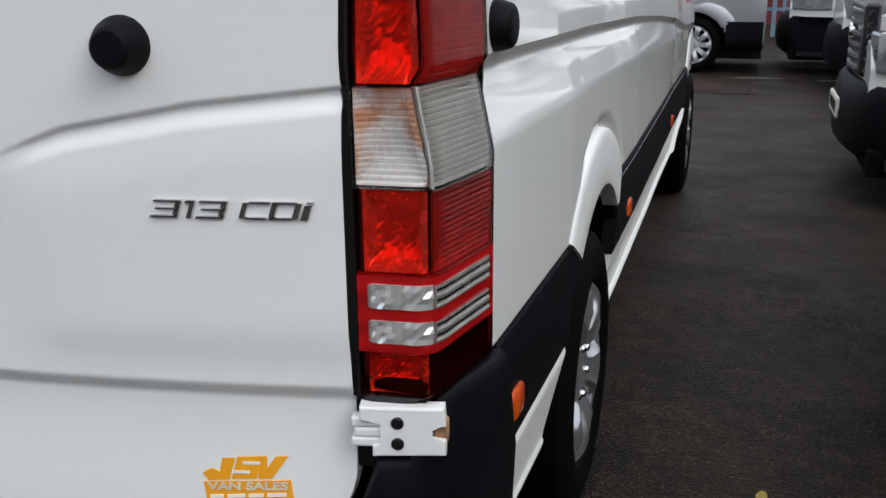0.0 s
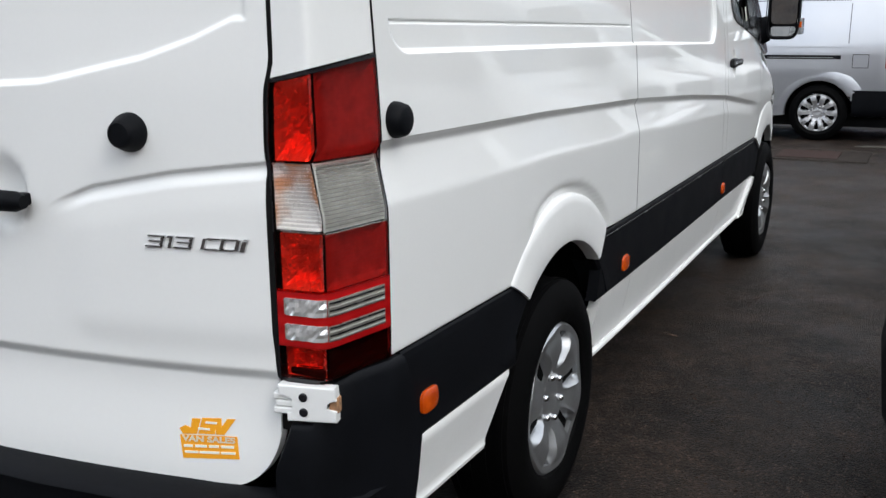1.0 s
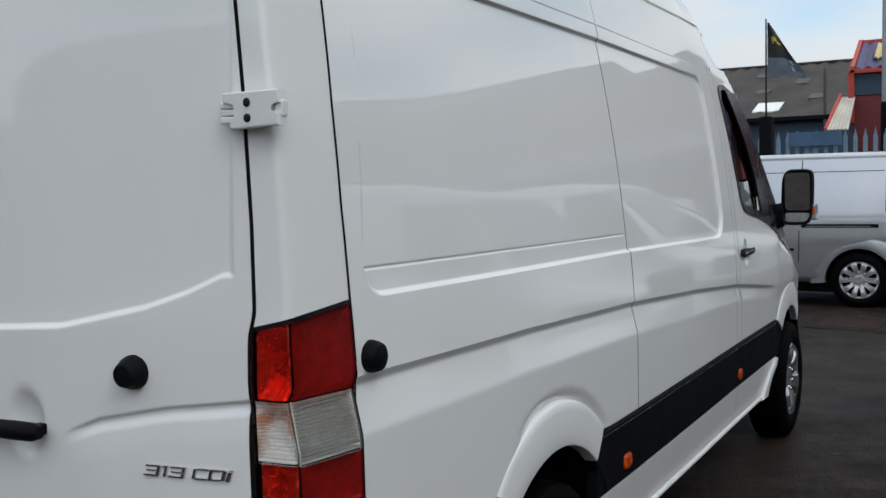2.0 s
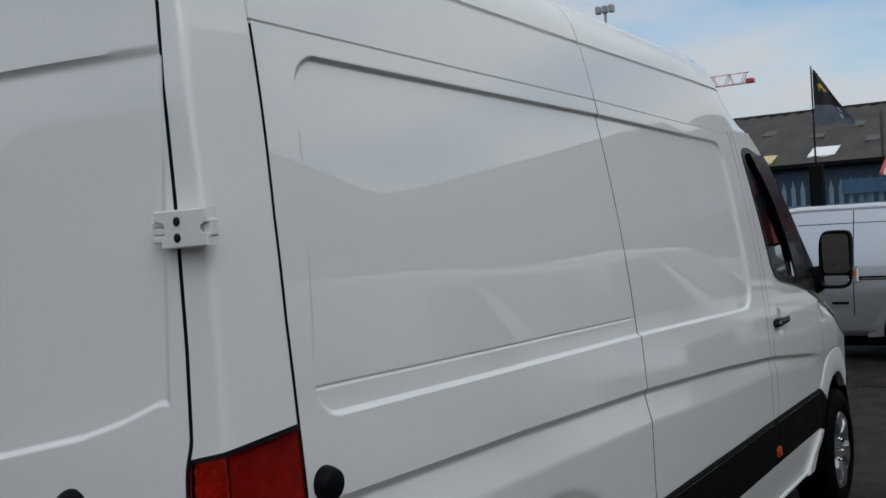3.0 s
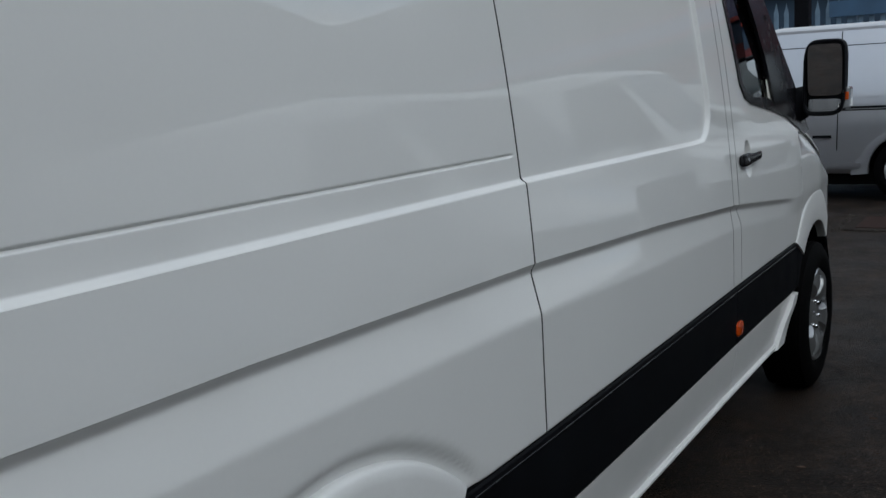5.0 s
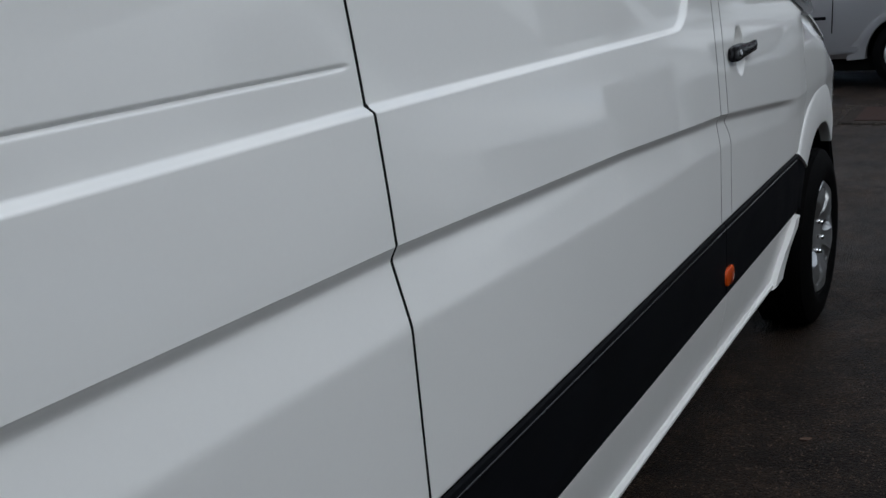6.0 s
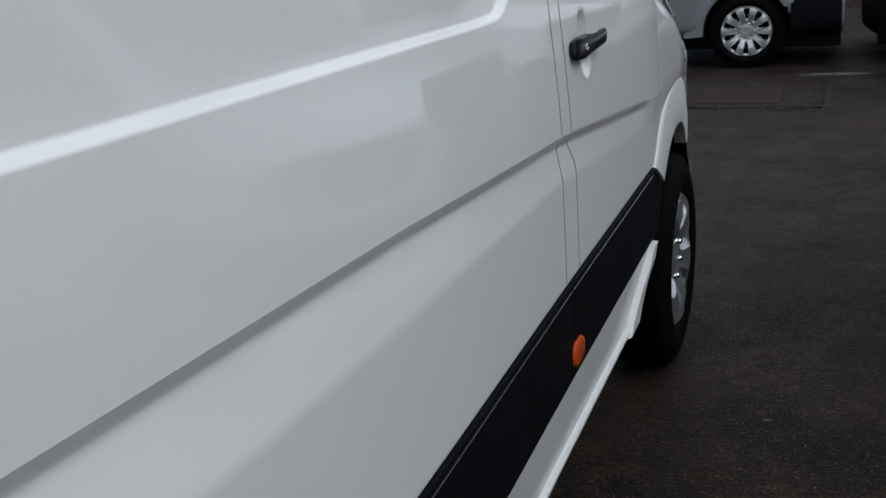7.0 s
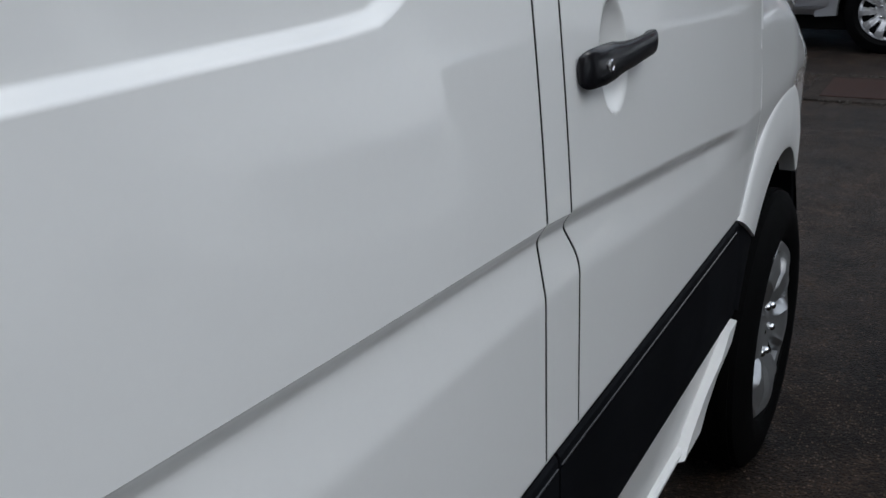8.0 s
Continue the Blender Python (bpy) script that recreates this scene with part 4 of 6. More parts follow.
def part_side(van, side):
    """All of one flank: skin panels, door, mouldings, sills, arches and marker lamps."""
    rear_ys = spread((0.209, 0.34, 0.005), (0.34, 0.80, 0.04), (0.80, 1.60, 0.014), (1.60, 1.82, 0.04), (1.82, 1.892, 0.009))
    mid_ys = spread((1.899, 1.95, 0.01), (1.95, 3.14, 0.05), (3.14, 3.27, 0.0055), (3.27, 3.4175, 0.03))
    post_ys = spread((3.4235, 3.4855, 0.012))
    side_panel("side_panel", rear_ys, side, van, "white pressed steel side panel")
    side_panel("side_panel", mid_ys, side, van, "white pressed steel side panel")
    side_panel("door_pillar", post_ys, side, van, jog=lambda y: (y - 3.4235) / 0.062)
    # near-flush black strips stand in for the shade down in the panel gaps
    for y, z0, z1 in ((0.2065, 0.775, 2.13), (1.8955, 0.76, 2.13), (3.4205, 0.76, 2.13), (3.4885, 0.76, 2.13)):
        zs = spread((z0, z1, 0.006))
        rows = [[(side * (skin(y, z) - 0.0007), (y if y > 1 else seam_y(z)) + d + (0.034 * ease(crease_z(y), crease_z(y) - 0.075, z) if y > 3.45 else 0), z) for d in (-0.0045, 0.0045)] for z in zs]
        part("seam_strip", sheet(rows), GAP, van)
    # driver's door
    zs = spread((0.74, 0.76, 0.02), (0.76, 0.78, 0.004), (0.78, 0.92, 0.02), (0.92, 1.05, 0.008), (1.05, 1.12, 0.0035), (1.12, 1.285, 0.0027), (1.285, 1.36, 0.0065), (1.36, 2.17, 0.012))
    door_ys = spread((3.4915, 3.585, 0.0075), (3.585, 3.705, 0.0026), (3.705, 4.62, 0.012))
    door = side_panel("cab_door", door_ys, side, van, "white front door with black window surround", zs, cut=lambda y, z: inside(y, z, WINDOW) or (z > 1.24 and y > pillar_y(z)) or (z <= 1.24 and y > door_front(z)) or (z > 2.06 and y > 4.0) or z > 2.135, jog=lambda y: ease(3.72, 3.4915, y))
    # window: black rubber surround, pane
    cy, cz = 3.95, 1.68
    rows = []
    for y, z in WINDOW + WINDOW[:1]:
        d = Vector((y - cy, z - cz)).normalized()
        front = 0.085 * ease(3.85, 4.15, y) * ease(1.30, 1.5, z)
        w = 0.020 + front
        row = []
        for o, dep in ((0.014, 0.002), (0.012, 0.006), (-w, 0.006), (-w - 0.004, -0.006)):
            yy, zz = y + d.x * o, z + d.y * o
            row.append((side * (skin(max(3.5, yy), zz) + dep), yy, zz))
        rows.append(row)
    part("window_surround", sheet(rows, None, 0.01, (-side, 0, 0)), BLACK_GLOSS, door, "black rubber window surround")
    pane = [(y + (cy - y) * 0.02, z + (cz - z) * 0.02) for y, z in WINDOW]
    ob = part("window_pane", strip(pane, side, -0.009, 0.004), GLASS, door)
    ob.visible_shadow = False
    rows = []
    for z in spread((1.27, 1.39, 0.02), (1.39, 2.03, 0.04)):
        a = lerp(z, [1.27, 1.325, 1.372, 1.55, 1.78, 1.95, 2.03], [4.53, 4.30, 4.075, 4.02, 3.90, 3.76, 3.68])
        b = pillar_y(z) - 0.003
        rows.append([(side * (skin(y, z) + 0.0085), y, z) for y in (a, a + (b - a) * 0.33, a + (b - a) * 0.67, b)])
    part("quarter_panel", sheet(rows, None, 0.014, (-side, 0, 0)), BLACK_GLOSS, door, "gloss black panel in front of the door glass", smooth=True)
    # black corner trim under the pillar, quarter glass bar
    part("mirror_base", strip([(4.20, 1.60), (4.28, 1.62), (4.45, 1.45), (4.66, 1.235), (4.57, 1.225), (4.16, 1.345)], side, 0.008, 0.03), BLACK_GLOSS, door, "black triangular mirror mount")
    bm = bmesh.new()
    prism(bm, [(4.085, 1.36), (4.125, 1.352), (4.13, 1.70), (4.10, 1.73)], "x", side * 0.925, side * 0.905)
    part("window_bar", bm, BLACK_GLOSS, door)
    if side > 0:
        part("window_label", strip([(4.03, 1.405), (4.065, 1.40), (4.065, 1.475), (4.03, 1.48)], side, -0.004, 0.002), VINYL_WHITE, door, "small white window sticker")
    # lock handle
    hs = [(3.5215, 0.0150, 0.005), (3.524, 0.0195, 0.012), (3.531, 0.0222, 0.018), (3.543, 0.0232, 0.022), (3.565, 0.0236, 0.026), (3.588, 0.0226, 0.028), (3.604, 0.0200, 0.029), (3.622, 0.0178, 0.0295), (3.645, 0.0167, 0.030), (3.675, 0.0158, 0.030), (3.704, 0.0153, 0.0295), (3.722, 0.0150, 0.0285), (3.732, 0.0147, 0.027), (3.738, 0.0138, 0.0245), (3.742, 0.0120, 0.020), (3.744, 0.0090, 0.014)]
    rows = []
    for y, h, d in hs:
        zc = 1.211 + 0.002 * ease(3.56, 3.70, y)
        lift = 0.014 * ease(3.605, 3.64, y) * ease(3.743, 3.731, y)
        base = skin(3.5, 1.2)
        rows.append([(side * (base + lift + (d - lift) * (0.5 + 0.5 * math.cos(a)) ** 0.7), y, zc + h * math.sin(a)) for a in [2 * math.pi * k / 20 for k in range(21)]])
    bm = sheet(rows)
    bmesh.ops.remove_doubles(bm, verts=bm.verts, dist=1e-5)
    bmesh.ops.holes_fill(bm, edges=[e for e in bm.edges if len(e.link_faces) == 1], sides=40)
    handle = part("door_handle", bm, BLACK_GLOSS, door, "black plastic door handle with lock", smooth=True)
    bm = lathe(bmesh.new(), [(skin(3.5, 1.2) + 0.018, 0.0072), (skin(3.5, 1.2) + 0.0268, 0.0072), (skin(3.5, 1.2) + 0.0274, 0.0062), (skin(3.5, 1.2) + 0.0255, 0.0056), (skin(3.5, 1.2) + 0.0220, 0.0054)], 20, "x", (0, 3.562, 1.2115))
    if side < 0:
        bmesh.ops.scale(bm, vec=(-1, 1, 1), verts=bm.verts)
    part("lock", bm, CHROME, handle, "chrome key lock")
    # front wing
    wing_ys = spread((4.408, 4.70, 0.03), (4.70, 5.80, 0.05))
    zs = spread((0.74, 1.12, 0.02), (1.12, 1.25, 0.02))
    rows = []
    for z in zs:
        row = []
        for y in wing_ys:
            yy = y + (door_front(z) - 4.402) * ease(4.75, 4.408, y)
            top = 1.245 - 0.33 * ease(4.6, 5.85, yy) ** 0.9
            zz = 0.74 + (z - 0.74) * (top - 0.74) / (1.25 - 0.74)
            x = skin(min(yy, 5.8), zz) - 0.05 * ease(top - 0.16, top, zz) ** 2
            row.append((side * x, yy, zz))
        rows.append(row)
    part("front_wing", sheet(rows, lambda i, j: not arch_hole(rows[i][j][1], rows[i][j][2]), 0.014, (-side, 0, 0)), WHITE, van, smooth=True)
    rows = [[(side * (skin(door_front(z), z) - 0.0015), door_front(z) + d, z) for d in (-0.02, 0.024)] for z in spread((0.80, 1.20, 0.02))]
    part("seam_strip", sheet(rows), WHITE_TRIM, van)
    # arches
    part("wheel_arch_flare", arch_flare(REAR_AXLE, 0.458, 0.596, side, 49.5, 132.0, 1.163), WHITE_TRIM, van, "white wheel arch lip", smooth=True)
    part("wheel_arch_flare", arch_flare(FRONT_AXLE, 0.452, 0.612, side, 46, 135.0, 4.805), WHITE_TRIM, van, "white wheel arch lip", smooth=True)
    # black side mouldings
    sec = [(-0.012, 0.7645), (0.0055, 0.7675), (0.0090, 0.762), (0.0105, 0.748), (0.011, 0.70), (0.010, 0.60), (0.008, 0.565), (0.003, 0.556), (-0.012, 0.556)]
    part("side_moulding", moulding(0.316, 0.82, sec, side, -0.075, -0.03), BLACK, van, "black grained plastic moulding")
    part("side_moulding", moulding(1.47, 3.452, sec, side, 0.05, 0.0), BLACK, van, "black grained plastic moulding")
    part("side_moulding", moulding(3.458, 4.40, sec, side, 0.0, -0.02), BLACK, van, "black grained plastic moulding")
    groove = [(0.0085, 0.7525), (0.0118, 0.7512), (0.0118, 0.7488), (0.0085, 0.7475)]
    for a, b in ((1.53, 3.45), (3.46, 4.36)):
        part("moulding_bead", moulding(a, b, groove, side), BLACK_GLOSS, van)
    # black lips of the arches below the white flare
    for axle, ranges in ((REAR_AXLE, ((131, 151), (29, 50))), (FRONT_AXLE, ((134, 152), (20, 46)))):
        for a0, a1 in ranges:
            rows = []
            for k in range(17):
                row = []
                for r, o in ((0.575, -0.02), (0.57, 0.003), (0.51, 0.010), (0.462, 0.012), (0.452, 0.004), (0.450, -0.07)):
                    start = a0 - 5.5 * (0.56 - r) / 0.117 if a0 > 90 else a0
                    a = radians(start + (a1 - start) * k / 16)
                    row.append((side * (trim_half(axle + r * math.cos(a)) + o), axle + r * math.cos(a), HUB + r * math.sin(a)))
                rows.append(row)
            part("arch_lip", sheet(rows), BLACK, van, smooth=True)
    # white sills
    sill = [(-0.02, 0.560), (-0.005, 0.5565), (-0.003, 0.547), (-0.006, 0.532), (-0.016, 0.48), (-0.028, 0.425), (-0.036, 0.382), (-0.036, 0.370), (-0.040, 0.358), (-0.07, 0.345)]
    part("sill", moulding(1.50, 1.893, sill, side, 0.055, 0.0), WHITE_TRIM, van, "white painted sill", smooth=True)
    part("sill", moulding(1.897, 3.512, sill, side), WHITE_TRIM, van, "white painted sill", smooth=True)
    part("sill", moulding(3.519, 4.20, sill, side, 0.0, 0.20), WHITE_TRIM, van, "white painted sill with kicked-up end", smooth=True)
    lip = [(-0.046, 0.361), (-0.031, 0.359), (-0.026, 0.3535), (-0.027, 0.345), (-0.048, 0.336)]
    part("sill_lip", moulding(1.512, 4.20, lip, side), WHITE_TRIM, van, smooth=True)
    pan = [(-0.02, 0.564), (0.005, 0.5605), (0.009, 0.551), (0.006, 0.535), (-0.004, 0.48), (-0.015, 0.415), (-0.016, 0.402), (-0.012, 0.395), (-0.014, 0.385), (-0.034, 0.382)]
    part("rear_skirt", moulding(0.246, 0.672, pan, side, 0.034, 0.108), WHITE_TRIM, van, "white painted skirt behind the wheel", smooth=True)
    # end flap of the sill
    part("sill_flap", moulding(4.15, 4.272, [(-0.03, 0.545), (0.012, 0.54), (0.009, 0.50), (-0.006, 0.44), (-0.015, 0.38), (-0.018, 0.342), (-0.055, 0.328)], side, 0.21, 0.148, step=0.02), WHITE_TRIM, van, smooth=True)
    # marker lamps
    for y, zm in ((0.350, 0.632), (1.765, 0.618), (3.472, 0.614)):
        bm = bmesh.new()
        pts = [(y + 0.038 * math.copysign(abs(math.cos(a)) ** 0.6, math.cos(a)), zm + 0.027 * math.copysign(abs(math.sin(a)) ** 0.6, math.sin(a))) for a in [2 * math.pi * k / 24 for k in range(24)]]
        rows = [[(side * (trim_half(y) + o), y + (p[0] - y) * s, zm + (p[1] - zm) * s) for p in pts + pts[:1]] for o, s in ((0.008, 1.0), (0.015, 0.97), (0.018, 0.85), (0.0195, 0.4), (0.0198, 0.02))]
        part("marker_lamp", sheet(rows), ORANGE, van, "amber side marker lamp", smooth=True)
    # door stop knob
    if side > 0:
        bm = lathe(bmesh.new(), [(-0.004, 0.035), (0.003, 0.035), (0.010, 0.034), (0.024, 0.0295), (0.026, 0.027), (0.028, 0.024), (0.0285, 0.004)], 36, "x")
        bmesh.ops.transform(bm, matrix=pose(skin(0.253, 1.225), 0.253, 1.225), verts=bm.verts)
        part("door_stop", bm, BLACK, van, "round black rubber door stop", smooth=True)
    mirror(door, side)


def mirror(door, side):
    """The tall door mirror: shell, two glasses, arm and indicator."""
    y = 4.47
    rows = []
    for x, z0, z1, yy in ((0.90, 1.245, 1.43, 4.50), (0.95, 1.265, 1.43, 4.49), (1.005, 1.30, 1.44, 4.497)):
        rows.append([(side * x, yy + 0.045 * math.cos(a), (z0 + z1) / 2 + (z1 - z0) / 2 * math.sin(a)) for a in [2 * math.pi * k / 14 for k in range(15)]])
    ob = part("mirror", sheet(rows), BLACK, door, "tall black door mirror", smooth=True)

    def shape(s, n=40):
        out = []
        for k in range(n):
            a = 2 * math.pi * k / n
            c, v = math.cos(a), math.sin(a)
            px = math.copysign(abs(c) ** 0.42, c) * 0.086 + 0.010 * v
            pz = math.copysign(abs(v) ** 0.42, v) * 0.160
            out.append((1.080 + px * s, 1.467 + pz * s * (1 if s > 0.93 else 0.985)))
        return out
    rows = []
    for yy, s in ((y + 0.010, 0.90), (y - 0.030, 0.90), (y - 0.034, 0.94), (y - 0.034, 0.97), (y - 0.026, 1.0), (y + 0.02, 0.995), (y + 0.075, 0.90), (y + 0.105, 0.70), (y + 0.112, 0.3)):
        pts = shape(s)
        rows.append([(side * px, yy, pz) for px, pz in pts + pts[:1]])
    bm = sheet(rows)
    bm.faces.new([bm.verts.new((side * px, y + 0.112, pz)) for px, pz in shape(0.3)])
    bm.faces.new([bm.verts.new((side * px, y + 0.010, pz)) for px, pz in shape(0.92)])
    part("shell", bm, BLACK, ob, smooth=True)
    for z0, z1, x0, x1, tilt in ((1.390, 1.608, 1.012, 1.148, 9.0), (1.326, 1.378, 1.012, 1.146, -6.0)):
        hx, hz = (x1 - x0) / 2, (z1 - z0) / 2
        rim = [(hx * math.copysign(abs(math.cos(a)) ** 0.25, math.cos(a)), hz * math.copysign(abs(math.sin(a)) ** 0.25, math.sin(a))) for a in [2 * math.pi * (k + 0.5) / 32 for k in range(32)]]
        bm = prism(bmesh.new(), rim, "y", -0.002, 0.002)
        bmesh.ops.transform(bm, matrix=Matrix.Translation(Vector((side * (x0 + x1) / 2, y - 0.013, (z0 + z1) / 2))) @ pose(0, 0, 0, tilt, 0, side * (7.5 if tilt > 0 else -7)), verts=bm.verts)
        part("mirror_glass", bm, MIRROR, ob)
    bm = bmesh.new()
    box(bm, (side * 1.150, y - 0.012, 1.335), (side * 1.182, y + 0.05, 1.425), 0.008)
    part("indicator", bm, HEADLAMP, ob, "clear indicator with amber bulb")
    bm = bmesh.new()
    box(bm, (side * 1.158, y - 0.016, 1.372), (side * 1.176, y - 0.009, 1.405), 0.003)
    part("indicator_bulb", bm, ORANGE, ob)


def rear_end(van):
    for side in (1, -1):
        rear_door(side, van)
    # corner pillars above the lamps
    for side in (1, -1):
        bm = corner_sheet(0.0, 0.985, 1.3125, 2.30, 0.0, 26, 40, 0.012, 0.0, 0.040)
        if side < 0:
            bmesh.ops.scale(bm, vec=(-1, 1, 1), verts=bm.verts)
        part("corner_pillar", bm, WHITE, van, "white body corner above the lamp", smooth=True)
        bm = corner_sheet(0.0, 1.0, 1.315, 2.28, -0.012, 20, 30, 0.004, 0.0, 0.03)
        if side < 0:
            bmesh.ops.scale(bm, vec=(-1, 1, 1), verts=bm.verts)
        part("corner_backing", bm, GAP, van)
    # black strip stands in for the shaded gap between rear door and corner
    for side in (1, -1):
        rows = []
        for z in spread((0.775, 2.29, 0.02)):
            e = door_edge(z)
            y = rear_skin(e - 0.006, z) + 0.0015
            rows.append([(side * (e - 0.006), y, z), (side * (e + 0.008), y + 0.001, z)])
        part("rear_gap_strip", sheet(rows), GAP, van, "black strip drawn as the shaded gap beside the rear door")
    tail_lamp(van)
    hinge_plate(van, 0.800, 0.940, 0.028, 1.695, 1.765)
    hinge_plate(van, 0.842, 0.957, 0.020, 0.695, 0.764, 13.0, True)
    bm = bmesh.new()
    box(bm, (0.79, 0.03, 0.66), (0.93, 0.10, 0.79), 0.004)
    part("hinge_backing", bm, GAP, van)
    # black bumper: lower run across the rear, corners that climb to the lamps
    plan = [(0.0, -0.135), (0.35, -0.126), (0.60, -0.100), (0.74, -0.075), (0.84, -0.048), (0.905, -0.012), (0.95, 0.04), (0.972, 0.11), (0.980, 0.19), (0.982, 0.262)]
    for side in (1, -1):
        sec = [(0.055, 0.545), (0.012, 0.538), (0.0, 0.530), (-0.006, 0.520), (-0.003, 0.511), (0.004, 0.500), (0.004, 0.40), (0.012, 0.36), (0.04, 0.345)]
        rows = []
        mid = Vector((0.3, 0.6))
        for px, py in plan:
            d = (mid - Vector((px, py))).normalized()
            if px < 0.7:
                d = Vector((0, 1))
            rows.append([(side * (px + d.x * o), py + d.y * o, z) for o, z in sec])
        part("bumper", sheet(rows, None, 0.02, (0, 0.8, 0)), BLACK, van, "black grained plastic rear bumper", smooth=True)
        # corner that climbs to the lamp
        plan2 = [(0.842, -0.005), (0.875, 0.000), (0.912, 0.012), (0.944, 0.045), (0.966, 0.10), (0.978, 0.17), (0.984, 0.235), (0.986, 0.288)]
        rows = []
        for k, (px, py) in enumerate(plan2):
            top = lerp(px, [0.842, 0.90, 0.944, 0.966, 0.986], [0.640, 0.70, 0.762, 0.772, 0.768])
            if px < 0.944:
                top = lerp(px, [0.842, 0.862, 0.93, 0.944], [0.60, 0.688, 0.690, 0.764])
            low = lerp(px, [0.842, 0.986], [0.50, 0.40])
            d = (Vector((0.80, 0.22)) - Vector((px, py))).normalized()
            row = []
            for t, o in ((1.0, 0.03), (1.0, 0.008), (0.985, 0.001), (0.95, -0.003), (0.75, -0.005), (0.5, -0.005), (0.25, -0.005), (0.0, -0.004)):
                z = low + (top - low) * t
                stretch = ease(0.10, 0.288, py) * (lerp(z, [0.40, 0.575, 0.76], [0.241, 0.289, 0.225]) - 0.288)
                row.append((side * (px + d.x * o), py + d.y * o + stretch, z))
            rows.append(row)
        part("bumper_corner", sheet(rows, None, 0.015, (0, 0.6, 0)), BLACK, van, smooth=True)
        bm = bmesh.new()
        n = 14
        rows = []
        for zz in (0.448, 0.453, 0.485, 0.496, 0.500):
            row = []
            for k in range(n + 1):
                px = 0.745 + (0.165 if zz > 0.47 else 0.150) * k / n
                py = lerp(px, [p[0] for p in plan[:8]], [p[1] for p in plan[:8]])
                row.append((side * px, py - (0.008 if 0.450 < zz < 0.498 else -0.002), zz))
            rows.append(row)
        part("reflector", sheet(rows, None, 0.008, (0, 1, 0)), REFLECTOR, van, "red rear reflector", smooth=True)
    bm = bmesh.new()
    box(bm, (-0.40, -0.20, 0.385), (0.40, -0.10, 0.405), 0.006)
    step = part("step", bm, BLACK, van, "black ribbed rear step")
    for k in range(12):
        bm = bmesh.new()
        x = -0.385 + 0.065 * k
        box(bm, (x, -0.195, 0.404), (x + 0.05, -0.135, 0.410), 0.002)
        part("tread_rib", bm, BLACK_GLOSS, step)


def front_end(van):
    """Windscreen, bonnet, nose and cabin, seen edge-on along the flank."""
    zs = [1.24, 1.45, 1.61, 1.81, 2.0, 2.14]
    for side in (1, -1):
        rows = []
        for z in zs:
            y = pillar_y(z)
            x = skin(min(y, 4.4), z)
            rows.append([(side * (x - 0.001), y - 0.012, z), (side * (x - 0.004), y + 0.012, z), (side * (x - 0.03), y + 0.045, z), (side * (x - 0.075), y + 0.075, z)])
        part("windscreen_pillar", sheet(rows, None, 0.02, (-side * 0.7, -0.7, 0)), WHITE, van, smooth=True)
    rows = []
    for z in zs:
        y, x = pillar_y(z), skin(min(pillar_y(z), 4.4), z) - 0.075
        rows.append([(x * s, y + 0.075 + 0.16 * (1 - s * s), z) for s in [k / 8 - 1 for k in range(17)]])
    ob = part("windscreen", sheet(rows, None, 0.005, (0, -1, 0)), GLASS, van, smooth=True)
    ob.visible_shadow = False
    # bonnet and nose
    rows = []
    for k in range(13):
        t = k / 12
        y = 4.66 + 1.19 * t
        top = 1.26 - 0.33 * t ** 0.9 - 0.12 * ease(0.85, 1.0, t)
        x = skin(min(y, 5.8), 1.0) - 0.045
        rows.append([(x * s, y + 0.14 * (1 - s * s) * (1 - t), top + 0.055 * (1 - s * s)) for s in [m / 8 - 1 for m in range(17)]])
    part("bonnet", sheet(rows, None, 0.01, (0, 0, -1)), WHITE, van, "white sloping bonnet", smooth=True)
    rows = []
    for z in (0.30, 0.45, 0.60, 0.72, 0.80, 0.88):
        rows.append([(x * 1.0, 5.87 - 0.30 * abs(x / 0.9) ** 2.6 - 0.05 * ease(0.6, 0.9, z), z) for x in [0.84 * (m / 10 - 1) for m in range(21)]])
    part("front_bumper", sheet(rows, None, 0.02, (0, -1, 0)), BLACK, van, "black front bumper", smooth=True)
    # cabin
    bm = bmesh.new()
    box(bm, (-0.83, 3.46, 0.50), (0.83, 4.60, 0.70), 0.03)
    part("cab_floor", bm, CABIN, van)
    bm = bmesh.new()
    box(bm, (-0.80, 4.30, 0.90), (0.80, 4.72, 1.28), 0.08)
    part("dashboard", bm, CABIN, van)
    bm = bmesh.new()
    box(bm, (-0.70, 3.44, 0.70), (0.70, 3.47, 2.05), 0.01)
    part("bulkhead", bm, CABIN, van)
    bm = bmesh.new()
    edge = [(3.50, 1.86), (3.50, 2.08), (3.76, 2.08), (3.96, 1.93), (4.04, 1.82), (3.90, 1.80)]
    flanks = [[bm.verts.new((side * (up_half(y, z) - 0.045), y, z)) for y, z in edge] for side in (1, -1)]
    for ring in flanks:
        bm.faces.new(ring)
    for i in range(len(edge)):
        j = (i + 1) % len(edge)
        bm.faces.new((flanks[0][i], flanks[0][j], flanks[1][j], flanks[1][i]))
    part("headlining", bm, CABIN, van, "dark cab headlining and visors")
    for x in (0.44, -0.44):
        bm = bmesh.new()
        box(bm, (x - 0.24, 3.62, 0.80), (x + 0.24, 4.08, 1.0), 0.06)
        seat = part("seat", bm, SEAT_CLOTH, van, "dark cloth cab seat")
        bm = bmesh.new()
        box(bm, (x - 0.23, 3.56, 0.95), (x + 0.23, 3.68, 1.52), 0.05)
        part("backrest", bm, SEAT_CLOTH, seat)
        bm = bmesh.new()
        box(bm, (x - 0.12, 3.55, 1.53), (x + 0.12, 3.63, 1.72), 0.035)
